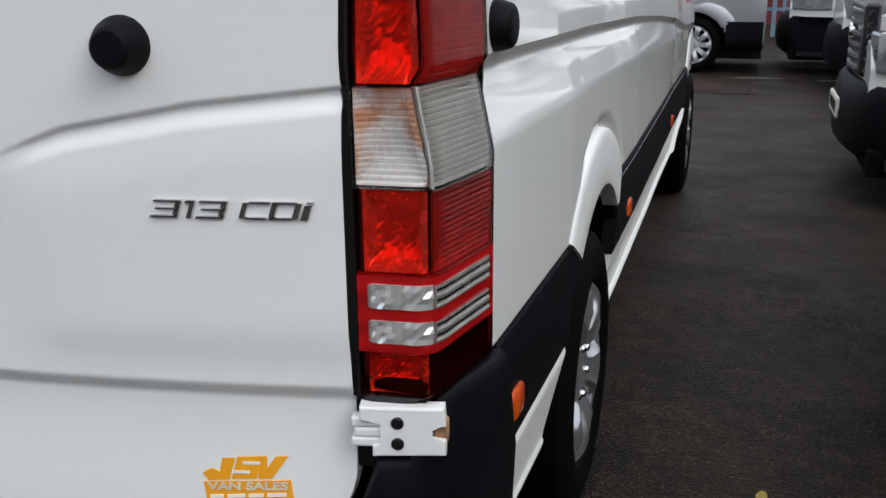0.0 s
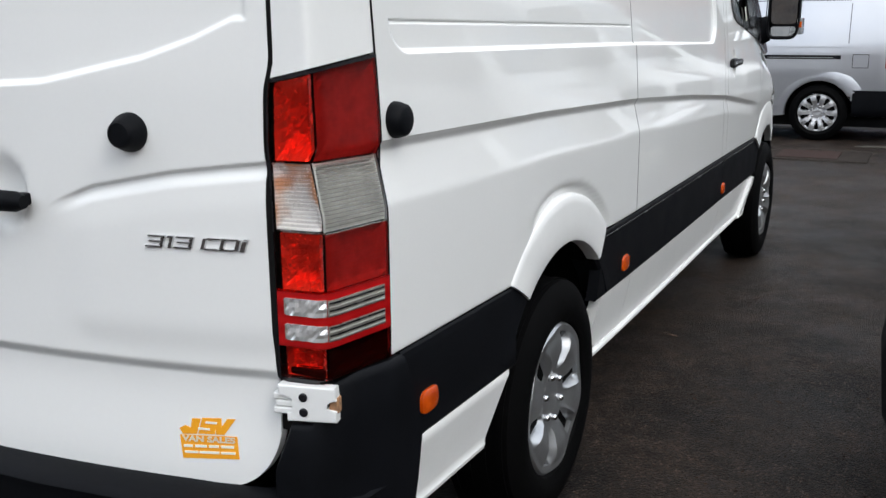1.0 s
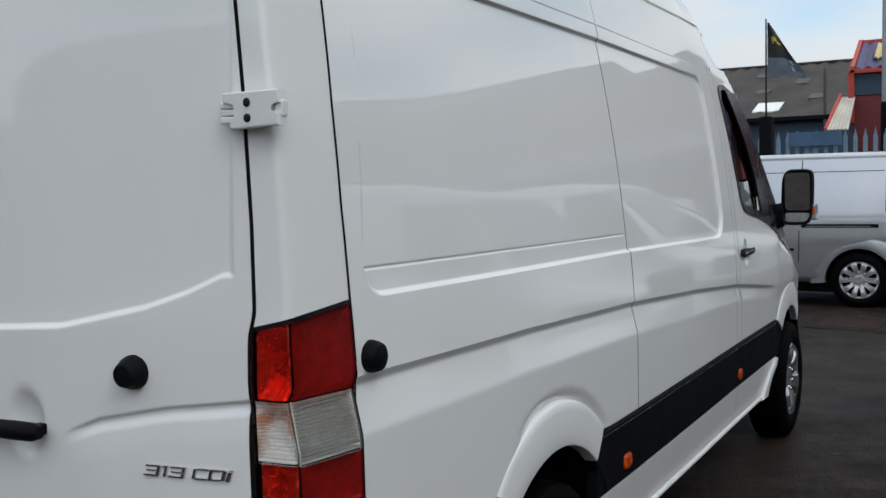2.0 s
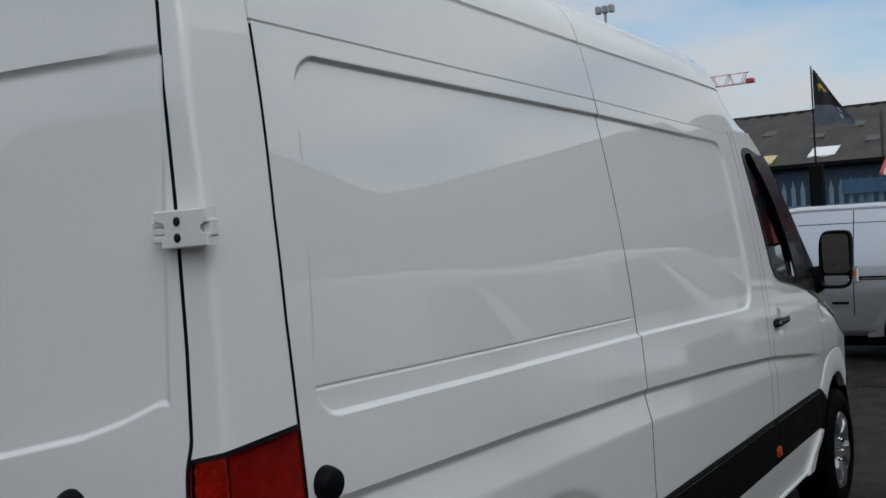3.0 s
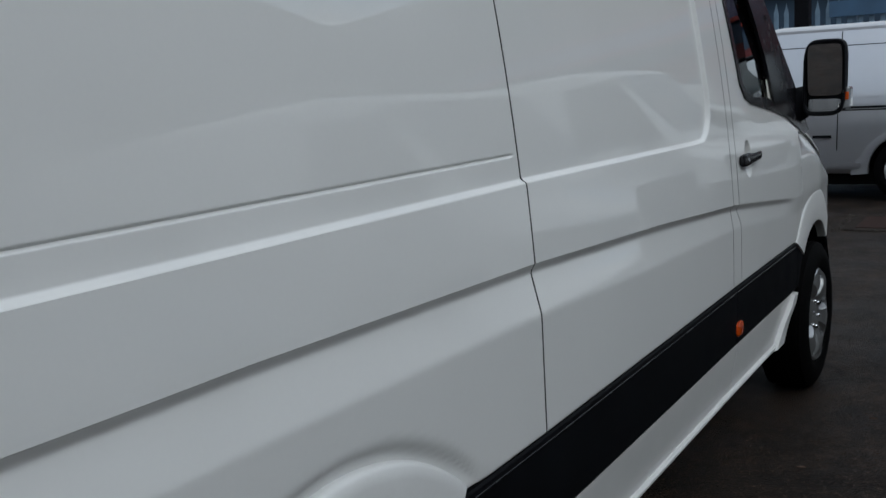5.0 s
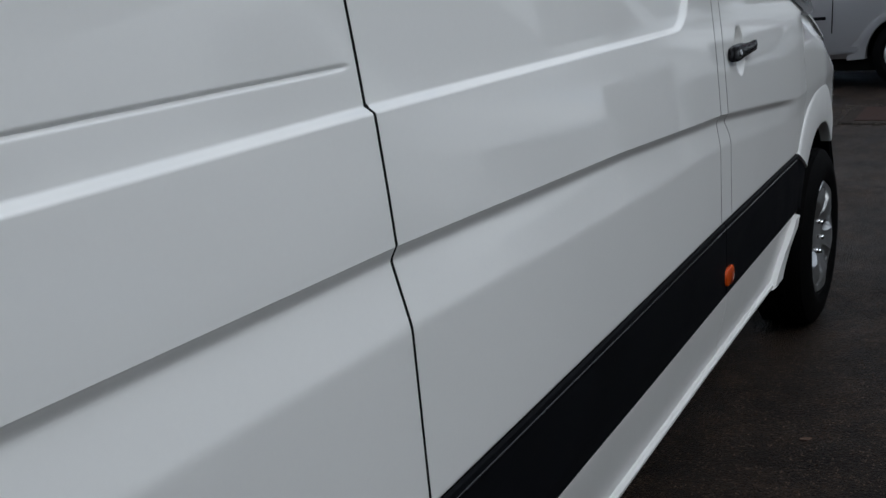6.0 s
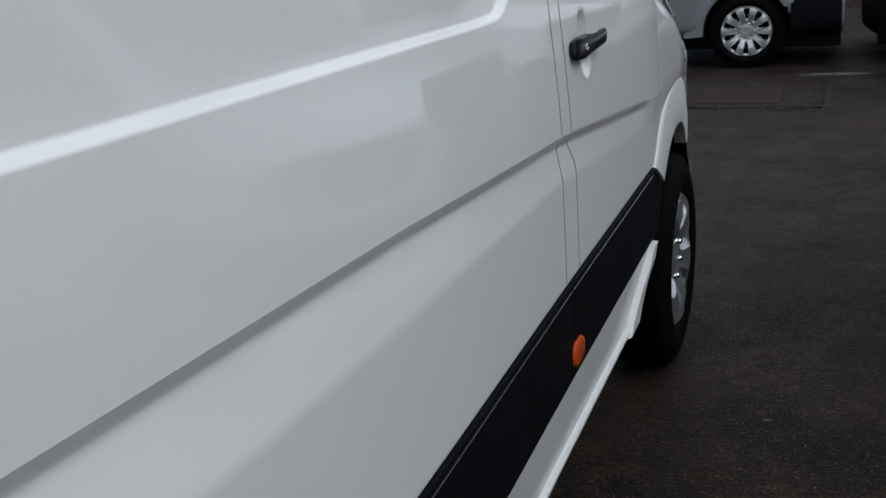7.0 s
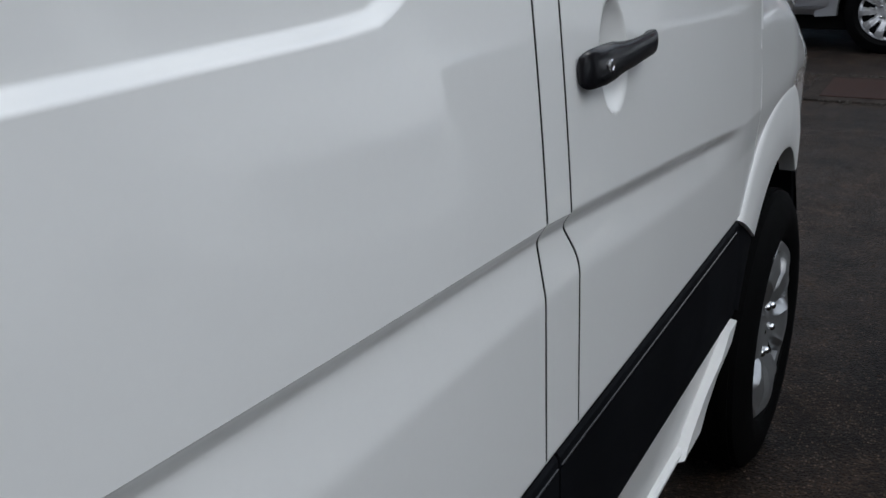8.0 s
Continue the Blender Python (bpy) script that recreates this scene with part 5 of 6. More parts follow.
        part("headrest", bm, SEAT_CLOTH, seat)


build_van()


# ---- other vehicles: lofted bodies ----
def make_body(parent, length, section, paint, wheels, wheel_r, stations=130):
    """A body swept along x from the nose (x = 0) to the tail; section(s) gives half width, sill, belt and roof heights and the roof's half width. Wheel openings are left out and lined."""
    def ring(s):
        w, zb, zm, zt, wt = section(s)
        pts = [(w - 0.05, zb), (w - 0.012, zb + 0.05), (w, zb + 0.18), (w + 0.004, zm - 0.18), (w, zm)]
        for k in range(1, 7):
            t = k / 7
            pts.append((w + (wt - w) * t ** 1.25, zm + (zt - 0.07 - zm) * t))
        for k in range(0, 5):
            a = math.pi / 2 * k / 4
            pts.append((wt - 0.09 + 0.09 * math.cos(a), zt - 0.07 + 0.055 * math.sin(a)))
        for k in range(1, 4):
            t = k / 3
            pts.append(((wt - 0.09) * (1 - t), zt - 0.015 + 0.015 * math.sin(t * math.pi / 2)))
        return pts
    ss = [length * i / stations for i in range(stations + 1)]
    for side in (1, -1):
        rings = [ring(s) for s in ss]
        fine = []
        for r in rings:
            row = [r[0]]
            for k, (a, b) in enumerate(zip(r, r[1:])):
                m = 7 if k in (2, 3) else 3 if k < 6 else 1
                row += [(a[0] + (b[0] - a[0]) * n / m, a[1] + (b[1] - a[1]) * n / m) for n in range(1, m + 1)]
            fine.append(row)
        rows = [[(s, side * p[0], p[1]) for p in r] for s, r in zip(ss, fine)]

        def keep(i, j):
            s, z = (ss[i] + ss[i + 1]) / 2, (rows[i][j][2] + rows[i][j + 1][2]) / 2
            return not any(math.hypot(s - wx, z - wheel_r) < wheel_r + 0.062 and abs(rows[i][j][1]) > 0.45 for wx in wheels)
        part("body", sheet(rows, keep, 0.02, (0, -side, 0)), paint, parent, smooth=True)
    for end in (ss[0], ss[-1]):
        bm = bmesh.new()
        pts = ring(end)
        bm.faces.new([bm.verts.new((end, p[0], p[1])) for p in pts] + [bm.verts.new((end, -p[0], p[1])) for p in pts[-2::-1]])
        part("end_panel", bm, paint, parent)
    bm = bmesh.new()
    w = section(length * 0.5)[0]
    box(bm, (0.08, -w + 0.25, 0.2), (length - 0.08, w - 0.25, 0.62), 0.02)
    # second box hung below the sill to deepen the shade under the vehicle
    box(bm, (0.02, -w + 0.12, 0.16), (length - 0.02, w - 0.12, 0.30), 0.01)
    part("underbody", bm, DARK, parent)

    def skin_patch(outline_s, z0, z1, material, name, side, out=0.004, label=""):
        """A pane or panel on the side, between two heights, along s from a to b at the bottom and the top."""
        (a0, b0), (a1, b1) = outline_s
        rows = []
        for i in range(7):
            t = i / 6
            z = z0 + (z1 - z0) * t
            row = []
            for j in range(13):
                s = (a0 + (a1 - a0) * t) * (1 - j / 12) + (b0 + (b1 - b0) * t) * j / 12
                pts = ring(s)
                zz = [p[1] for p in pts[:12]]
                row.append((s, side * (float(np.interp(z, zz, [p[0] for p in pts[:12]])) + out), z))
            rows.append(row)
        return part(name, sheet(rows, None, 0.006, (0, -side, 0)), material, parent, label, smooth=True)
    return skin_patch, ring


def arch_ring(parent, wx, r, half, side, paint, start=-5.0):
    """A swelling lip round a wheel opening, from the angle start over the top to the far foot."""
    rows = []
    for k in range(25):
        a = radians(start + (185.0 - start) * k / 24)
        rows.append([(wx + rr * math.cos(a), side * (half + o), r + rr * math.sin(a)) for rr, o in ((r + 0.21, -0.008), (r + 0.17, 0.001), (r + 0.12, 0.007), (r + 0.07, 0.011), (r + 0.048, 0.008), (r + 0.043, -0.05))])
    part("wheel_arch", sheet(rows), paint, parent, smooth=True)
    rows = [[(wx + (r + 0.05) * math.cos(a), side * d, r + (r + 0.05) * math.sin(a)) for a in [math.pi * k / 16 for k in range(17)]] for d in (half + 0.005, half - 0.26)]
    bm = sheet(rows)
    inner = [v for v in bm.verts if abs(abs(v.co.y) - (half - 0.26)) < 1e-4]
    bm.faces.new(sorted(inner, key=lambda v: v.co.x))
    part("arch_liner", bm, DARK, parent)


def road_wheel(parent, wx, half, side, r, rim, spokes):
    """A wheel whose axle lies along y of the vehicle."""
    holder = make_wheel(parent, (0, 0, 0), 1, r, 0.19, rim, spokes, CAP, (0.142, 0.190, 0.27), 5)
    holder.matrix_basis = pose(wx, side * half, r, 0, 0, 90 * side)
    return holder


def silver_van():
    """Compact silver panel van, tail towards +x, seen on its left side."""
    zg = ground_z(10.6)
    length, back = 4.4, 1.45
    ob = thing("small_van", (back - length, 10.60 + 0.845, zg), "silver metallic compact panel van with black side rail", "van")

    def section(s):
        w = lerp(s, [0, 0.15, 0.5, 1.2, 3.6, 4.25, 4.4], [0.62, 0.74, 0.82, 0.86, 0.86, 0.83, 0.79])
        top = lerp(s, [0, 0.3, 1.05, 1.15, 1.95, 2.4, 3.9, 4.3, 4.4], [0.72, 0.86, 1.03, 1.10, 1.74, 1.79, 1.79, 1.75, 1.68])
        belt = min(top - 0.10, lerp(s, [0, 1.0, 4.4], [0.62, 0.94, 0.98]))
        wt = lerp(s, [0, 0.4, 1.1, 1.95, 4.4], [0.52, 0.68, 0.76, 0.72, 0.72])
        return w, 0.28, belt, top, wt
    off = length - back
    hub_x = 0.675 + off
    front_x = hub_x - 2.68
    put, ring = make_body(ob, length, section, SILVER, (front_x, hub_x), 0.315)
    for wx in (front_x, hub_x):
        for side in (1, -1):
            arch_ring(ob, wx, 0.315, 0.855, side, SILVER, 32.0 if wx == hub_x else -5.0)
            road_wheel(ob, wx, 0.845, side, 0.315, 0.213, 10)

    def bar(x0, x1, z0, z1, m, name, out=0.004, label="", lean=0.0):
        put(((x0 + off, x1 + off), (x0 + lean + off, x1 + lean + off)), z0, z1, m, name, -1, out, label)
    # GAP bars: dark strips on the skin, in place of shaded gaps and edges
    bar(0.010, 0.020, 0.30, 1.70, GAP, "door_gap", 0.002, lean=0.03)
    bar(-1.06, -1.05, 0.30, 1.60, GAP, "door_gap", 0.002)
    bar(0.05, 0.88, 0.915, 0.958, BLACK, "door_rail", 0.006, "black sliding door rail")
    bar(0.10, 0.80, 0.928, 0.936, GREY_STEEL, "rail_track", 0.009)
    bar(-1.00, 0.93, 1.554, 1.562, GAP, "panel_edge", 0.002)
    bar(0.945, 0.952, 1.09, 1.52, GAP, "panel_edge", 0.001)
    bar(0.06, 0.95, 1.046, 1.056, SILVER, "panel_edge", 0.008)
    bar(-0.21, -0.03, 0.645, 0.675, BLACK, "door_handle", 0.02, "black door handle")
    bar(-1.90, -1.10, 1.05, 1.52, DARK_GLASS, "side_window", 0.004)
    bar(-1.5, 0.25, 0.355, 0.395, SILVER, "sill_step", 0.022)
    bar(-1.5, 0.28, 0.285, 0.345, SILVER, "sill_edge", 0.012)
    bar(1.34, 1.42, 0.82, 1.10, RED_FLAT, "tail_lamp", 0.012, "red tail lamp")
    bar(1.03, 1.43, 0.282, 0.575, BLACK, "bumper", 0.018, "dark plastic rear bumper")
    bar(1.00, 1.17, 0.82, 0.97, GAP, "fuel_flap_gap", 0.001)
    bar(1.006, 1.164, 0.826, 0.964, SILVER, "fuel_flap", 0.004)
    # roof gutter and seam across the roof
    rows = []
    for k in range(20):
        ss = 1.9 + 2.4 * k / 19
        pts = ring(ss)
        p = pts[11]
        rows.append([(ss, -(p[0] + 0.004), p[1] - 0.02), (ss, -(p[0] + 0.002), p[1] + 0.012), (ss, -(p[0] - 0.03), p[1] + 0.03)])
    part("roof_rail", sheet(rows, None, 0.008, (0, 1, 0)), SILVER, ob, smooth=True)
    return ob


def facing_van(place, turn, length, width, height, paint, label, grille, screen=(0.95, 1.75)):
    """A van seen nose-on: bonnet, raked screen, dark bumper, grille bars, lamps; screen gives where the windscreen begins and ends."""
    sa, sb = screen
    ob = thing("parked_van", place, label, "van", turn=turn)
    hw = width / 2

    def section(s):
        w = lerp(s, [0, 0.12, 0.35, 0.8, 1.3], [hw - 0.28, hw - 0.16, hw - 0.06, hw - 0.01, hw])
        top = lerp(s, [0, 0.1, sa * 0.53, sa, sb, sb + 0.4, sb + 0.9, length], [0.86, 0.93, 1.03, 1.14, height - 0.13, height - 0.03, height, height])
        belt = min(top - 0.09, lerp(s, [0, 1.0, length], [0.72, 1.05, 1.1]))
        wt = lerp(s, [0, 0.3, 0.95, 1.9, length], [hw - 0.36, hw - 0.2, hw - 0.10, hw - 0.14, hw - 0.12])
        return w, 0.26, belt, top, wt
    put = make_body(ob, length, section, paint, (0.92, length - 1.0), 0.33)[0]
    for wx in (0.92, length - 1.0):
        for side in (1, -1):
            arch_ring(ob, wx, 0.33, hw - 0.008, side, paint)
            road_wheel(ob, wx, hw - 0.015, side, 0.33, 0.21, 10)
    # windscreen
    rows = []
    for k in range(8):
        s = sa + 0.07 + (sb - sa - 0.12) * k / 7
        z = section(s)[3]
        wt = section(s)[4]
        rows.append([(s - 0.012, wt * 0.93 * v, z + 0.006) for v in [m / 6 - 1 for m in range(13)]])
    part("windscreen", sheet(rows, None, 0.006, (1, 0, -0.5)), DARK_GLASS, ob, smooth=True)
    for side in (1, -1):
        put(((sa + 0.20, sb + 0.52), (sb - 0.04, sb + 0.50)), 1.22, height - 0.24, DARK_GLASS, "side_window", side, 0.004)
        bm = bmesh.new()
        box(bm, (sa + 0.33, side * (hw - 0.01), 1.15), (sa + 0.43, side * (hw + 0.20), 1.40), 0.03)
        part("door_mirror", bm, BLACK, ob)
    # bumper wraps the nose
    plan = [(0.55, hw + 0.004), (0.30, hw - 0.03), (0.10, hw - 0.11), (-0.03, hw - 0.30), (-0.085, hw - 0.6), (-0.10, 0.0)]
    plan += [(x, -y) for x, y in plan[-2::-1]]
    rows = []
    for z, o in ((0.21, -0.06), (0.26, 0.0), (0.42, 0.015), (0.53, 0.0), (0.60, -0.02), (0.635, -0.05)):
        rows.append([(x + (-o if abs(y) < hw - 0.2 else 0), y + math.copysign(o, y) * (0 if abs(y) < hw - 0.2 else 1), z) for x, y in plan])
    part("bumper", sheet(rows, None, 0.03, (1, 0, 0)), BLACK, ob, "dark grey plastic bumper", smooth=True)
    if grille:
        bm = bmesh.new()
        box(bm, (-0.118, -0.26, 0.39), (-0.100, 0.26, 0.505), 0.003)
        plate = part("number_plate", bm, VINYL_WHITE, ob, "white number plate")
        for k in range(6):
            bm = bmesh.new()
            y = -0.21 + 0.072 * k
            box(bm, (-0.1205, y, 0.415), (-0.1175, y + 0.045, 0.48))
            part("plate_bar", bm, BLACK_GLOSS, plate)
        bm = bmesh.new()
        box(bm, (-0.03, -0.42, 0.65), (0.06, 0.42, 1.06), 0.02)
        g = part("grille", bm, BLACK_GLOSS, ob, "black grille with grey bars")
        for k in range(6):
            rows = []
            z = 0.672 + 0.063 * k
            for m in range(15):
                y = -0.44 + 0.88 * m / 14
                x = -0.036 + 0.05 * abs(y / 0.44) ** 2
                rows.append([(x, y, z), (x - 0.02, y, z + 0.006), (x - 0.02, y, z + 0.024), (x, y, z + 0.03)])
            part("grille_bar", sheet(rows), GRILLE_BAR, g, smooth=True)
        bm = lathe(bmesh.new(), [(-0.072, 0.004), (-0.070, 0.05), (-0.04, 0.055)], 24, "x", (0, 0, 0.88))
        part("badge", bm, CHROME, g, "small oval chrome badge")
    for side in (1, -1):
        bm = bmesh.new()
        prism(bm, [(0.0, side * (hw - 0.42)), (0.02, side * (hw - 0.22)), (0.16, side * (hw - 0.10)), (0.42, side * (hw - 0.02)), (0.42, side * (hw - 0.14)), (0.10, side * (hw - 0.42))], "z", 0.70, 0.92, 0.02)
        part("headlamp", bm, HEADLAMP, ob, "clear headlamp")
    return ob


silver_van()
facing_van((1.93, 5.45, 0.02), 0, 5.0, 1.95, 2.10, WHITE, "white van with dark bumper and barred grille, parked nose-in", True, (0.72, 1.25))
facing_van((1.903, 1.95, 0.0), 0, 4.4, 1.78, 1.75, GREY_PAINT, "dark grey-green small van parked nose-in", False)
facing_van((2.12, 9.70, ground_z(9.7)), 0, 4.8, 1.74, 2.25, WHITE, "white van parked nose-in beyond the others", False, (0.80, 1.38))
facing_van((1.70, 11.6, 0.08), 0, 4.8, 1.95, 2.0, WHITE, "white van with black bumper parked behind the silver one", False)


# ---- the yard's edge ----
def fence():
    ob = thing("palisade_fence", (0, 16.0, 0.08), "faded blue steel palisade fence with pointed pales", "fence")
    bm = bmesh.new()
    prism(bm, [(-0.034, 0.05), (0.034, 0.05), (0.034, 2.14), (0.017, 2.20), (0.0, 2.29), (-0.017, 2.20), (-0.034, 2.14)], "y", -0.006, 0.006)
    first = part("pale", bm, BLUE_STEEL, ob)
    me = first.data
    first.location = (-9.0, 0, 0)
    for k in range(1, 92):
        p = new("pale", me)
        p.parent = ob
        p.location = (-9.0 + 0.152 * k, 0, 0.01 * math.sin(k * 2.3))
    for z in (0.45, 1.82):
        bm = bmesh.new()
        box(bm, (-9.1, 0.008, z), (5.0, 0.05, z + 0.05), 0.004)
        part("rail", bm, BLUE_STEEL, ob)
    for k in range(6):
        bm = bmesh.new()
        x = -9 + 2.75 * k
        box(bm, (x - 0.05, 0.05, 0), (x + 0.05, 0.12, 2.2), 0.006)
        part("post", bm, BLUE_STEEL, ob)
    board = thing("site_board", (-0.85, 15.93, 0.08), "pale blue sheet tied to the fence", "board")
    bm = bmesh.new()
    box(bm, (-0.22, 0.0, 2.02), (0.62, 0.015, 2.25), 0.003)
    part("sheet", bm, BLUE_SHEET, board)


def flag():
    ob = thing("flag", (-1.02, 13.9, 0.08), "dark drooping flag with gold and pale print on a black pole", "flag")
    bm = lathe(bmesh.new(), [(0.0, 0.020), (2.0, 0.016), (3.86, 0.011), (3.88, 0.004)], 12, "z")
    part("pole", bm, BLACK_GLOSS, ob)
    bm = bmesh.new()
    box(bm, (-0.085, -0.10, 0.0), (0.095, 0.10, 2.42), 0.01)
    part("pole_base", bm, BLACK, ob, "black boxed base of the pole")
    rows = []
    for i in range(25):
        t = i / 24
        row = []
        for j in range(13):
            u = j / 12
            reach = lerp(t, [0, 0.35, 0.65, 0.85, 1.0], [0.02, 0.23, 0.42, 0.56, 0.55])
            x = 0.02 + u * reach
            z = 3.82 - 0.80 * t - u * reach * (0.34 - 0.14 * t) - 0.02 * math.sin(9 * u) * t
            if t > 0.85:
                z += 0.05 * u
            row.append((x, 0.06 * math.sin(u * 7 + t * 5) * u, z))
        rows.append(row)
    cloth = part("cloth", sheet(rows, lambda i, j: i < 15, 0.003, (0, 1, 0)), FLAG_CLOTH, ob, smooth=True)
    part("cloth", sheet(rows, lambda i, j: i >= 15, 0.003, (0, 1, 0)), FLAG_GREY, ob, smooth=True)
    for i0, i1, j0, j1, m in ((6, 8, 4, 9, FLAG_GOLD), (8, 9, 7, 10, FLAG_GOLD), (8, 9, 4, 6, FLAG_GOLD), (18, 20, 8, 10, FLAG_PALE), (15, 17, 9, 11, FLAG_PALE)):
        sub = [[(p[0], p[1] - 0.006, p[2]) for p in r[j0:j1]] for r in rows[i0:i1 + 1]]
        part("print", sheet(sub, None, 0.002, (0, 1, 0)), m, cloth)


def corrugated(width, run, pitch, deep, material, name, parent, origin, rise):
    """A corrugated sheet, width along x, climbing by rise over run along y."""
    n = max(2, round(width / pitch)) * 4
    rows = []
    for i in range(2):
        rows.append([(origin[0] + width * k / n, origin[1] + run * i, origin[2] + rise * i + deep * math.sin(k * math.pi / 2)) for k in range(n + 1)])
    return part(name, sheet(rows, None, 0.02, (0, 0, -1)), material, parent)


def warehouse():
    ob = thing("warehouse", (-23, 36, 0), "long low warehouse with dark weathered sheet roof and blue wall", "building")
    bm = bmesh.new()
    box(bm, (0, 0, 0), (34, 16, 3.75))
    part("wall", bm, BLUE_WALL, ob)
    corrugated(34.6, 8.2, 0.6, 0.035, ROOF_SHEET, "roof_slope", ob, (-0.3, -0.3, 3.75), 2.75)
    bm = bmesh.new()
    prism(bm, [(7.9, 6.5), (16.3, 3.75), (7.9, 3.75)], "x", 0, 34)
    part("rear_slope", bm, ROOF_SHEET, ob)
    bm = bmesh.new()
    box(bm, (-0.3, 7.75, 6.46), (34.3, 8.05, 6.56), 0.02)
    part("ridge", bm, ROOF_SHEET, ob)
    bm = bmesh.new()
    box(bm, (-0.3, -0.42, 3.62), (34.3, -0.28, 3.78), 0.02)
    part("gutter", bm, BLACK, ob)
    for x, w, t0, t1, m in ((14.9, 0.75, 0.05, 0.17, YELLOW_LIGHT), (16.85, 0.95, 0.10, 0.24, WHITE_LIGHT), (17.7, 0.5, 0.57, 0.66, ROOF_PATCH), (14.3, 0.5, 0.54, 0.63, ROOF_PATCH), (19.6, 0.45, 0.62, 0.74, ROOF_PATCH), (18.6, 0.5, 0.28, 0.36, ROOF_PATCH), (15.9, 0.5, 0.74, 0.81, ROOF_PATCH), (12.5, 0.5, 0.2, 0.29, ROOF_PATCH), (16.4, 0.5, 0.42, 0.49, ROOF_PATCH), (20.4, 0.4, 0.40, 0.52, ROOF_PATCH)):
        bm = bmesh.new()
        a, b = -0.3 + 8.2 * t0, -0.3 + 8.2 * t1
        za, zb = 3.75 + 2.75 * t0 + 0.05, 3.75 + 2.75 * t1 + 0.05
        vs = [bm.verts.new(p) for p in ((x, a, za), (x + w, a, za), (x + w, b, zb), (x, b, zb))]
        f = bm.faces.new(vs)
        r = bmesh.ops.extrude_face_region(bm, geom=[f])
        bmesh.ops.translate(bm, vec=(0, 0, -0.06), verts=[g for g in r["geom"] if isinstance(g, bmesh.types.BMVert)])
        part("rooflight", bm, m, ob)
    for x, h in ((19.55, 2.0),):
        bm = lathe(bmesh.new(), [(3.4, 0.055), (3.4 + h * 0.92, 0.055), (3.4 + h, 0.03)], 10, "z", (x, -0.35, 0))
        part("flue", bm, DARK_SHED, ob)


def works_building():
    ob = thing("works_building", (-0.55, 20, 0.05), "maroon and blue clad workshop with slate-blue sheet roof and red trim", "building")
    bm = bmesh.new()
    box(bm, (0, 0, 0), (12, 8, 3.15))
    part("lower_wall", bm, MAROON, ob)
    bm = bmesh.new()
    box(bm, (0.0, -0.02, 3.15), (12, 8, 3.60))
    part("upper_wall", bm, BLUE_WALL, ob)
    bm = bmesh.new()
    box(bm, (-0.10, -0.12, 3.575), (12.1, 0.0, 3.66), 0.01)
    part("fascia", bm, RED_TRIM, ob)
    bm = bmesh.new()
    box(bm, (-0.10, -0.10, 2.6), (0.01, 0.05, 3.58), 0.01)
    part("corner_trim", bm, RED_TRIM, ob)
    corrugated(12, 1.3, 0.22, 0.03, PURPLE_ROOF, "roof_slope", ob, (0, -0.1, 3.68), 0.66)
    bm = bmesh.new()
    prism(bm, [(-0.12, 3.60), (-0.12, 3.72), (1.2, 4.40), (1.2, 4.28)], "x", -0.06, 0.02)
    part("barge_board", bm, RED_TRIM, ob)
    bm = bmesh.new()
    prism(bm, [(1.2, 4.22), (8, 3.5), (0, 3.5)], "x", 0.03, 12)
    part("gable", bm, MAROON, ob)
    bm = bmesh.new()
    box(bm, (-0.06, 1.15, 4.30), (12, 1.25, 4.38), 0.01)
    part("ridge", bm, RED_TRIM, ob)
    corrugated(0.66, 0.72, 0.12, 0.02, YELLOW_LIGHT, "rooflight", ob, (0.34, 0.2, 3.90), 0.365)
    lean = thing("lean_to", (-0.58, 19.0, 0.08), "small lean-to with pale corrugated roof and red edge", "shed")
    bm = bmesh.new()
    box(bm, (-0.32, 0.05, 0.0), (0.04, 0.95, 2.38))
    part("wall", bm, BLUE_WALL, lean)
    n = 24
    rows = [[(-0.34 + 0.40 * k / n + (0.14 * i) * (1 - k / n), -0.05 + 1.0 * i, 2.42 + 0.68 * i + 0.012 * math.sin(k * math.pi / 2)) for k in range(n + 1)] for i in range(2)]
    part("roof_sheet", sheet(rows, None, 0.02, (0, 0, -1)), PALE_SHEET, lean)
    bm = bmesh.new()
    vs = [bm.verts.new(p) for p in ((-0.38, -0.07, 2.40), (-0.33, -0.07, 2.40), (-0.19, 0.95, 3.12), (-0.24, 0.95, 3.12))]
    r = bmesh.ops.extrude_face_region(bm, geom=[bm.faces.new(vs)])
    bmesh.ops.translate(bm, vec=(0, 0, 0.05), verts=[g for g in r["geom"] if isinstance(g, bmesh.types.BMVert)])
    part("edge_trim", bm, RED_TRIM, lean)


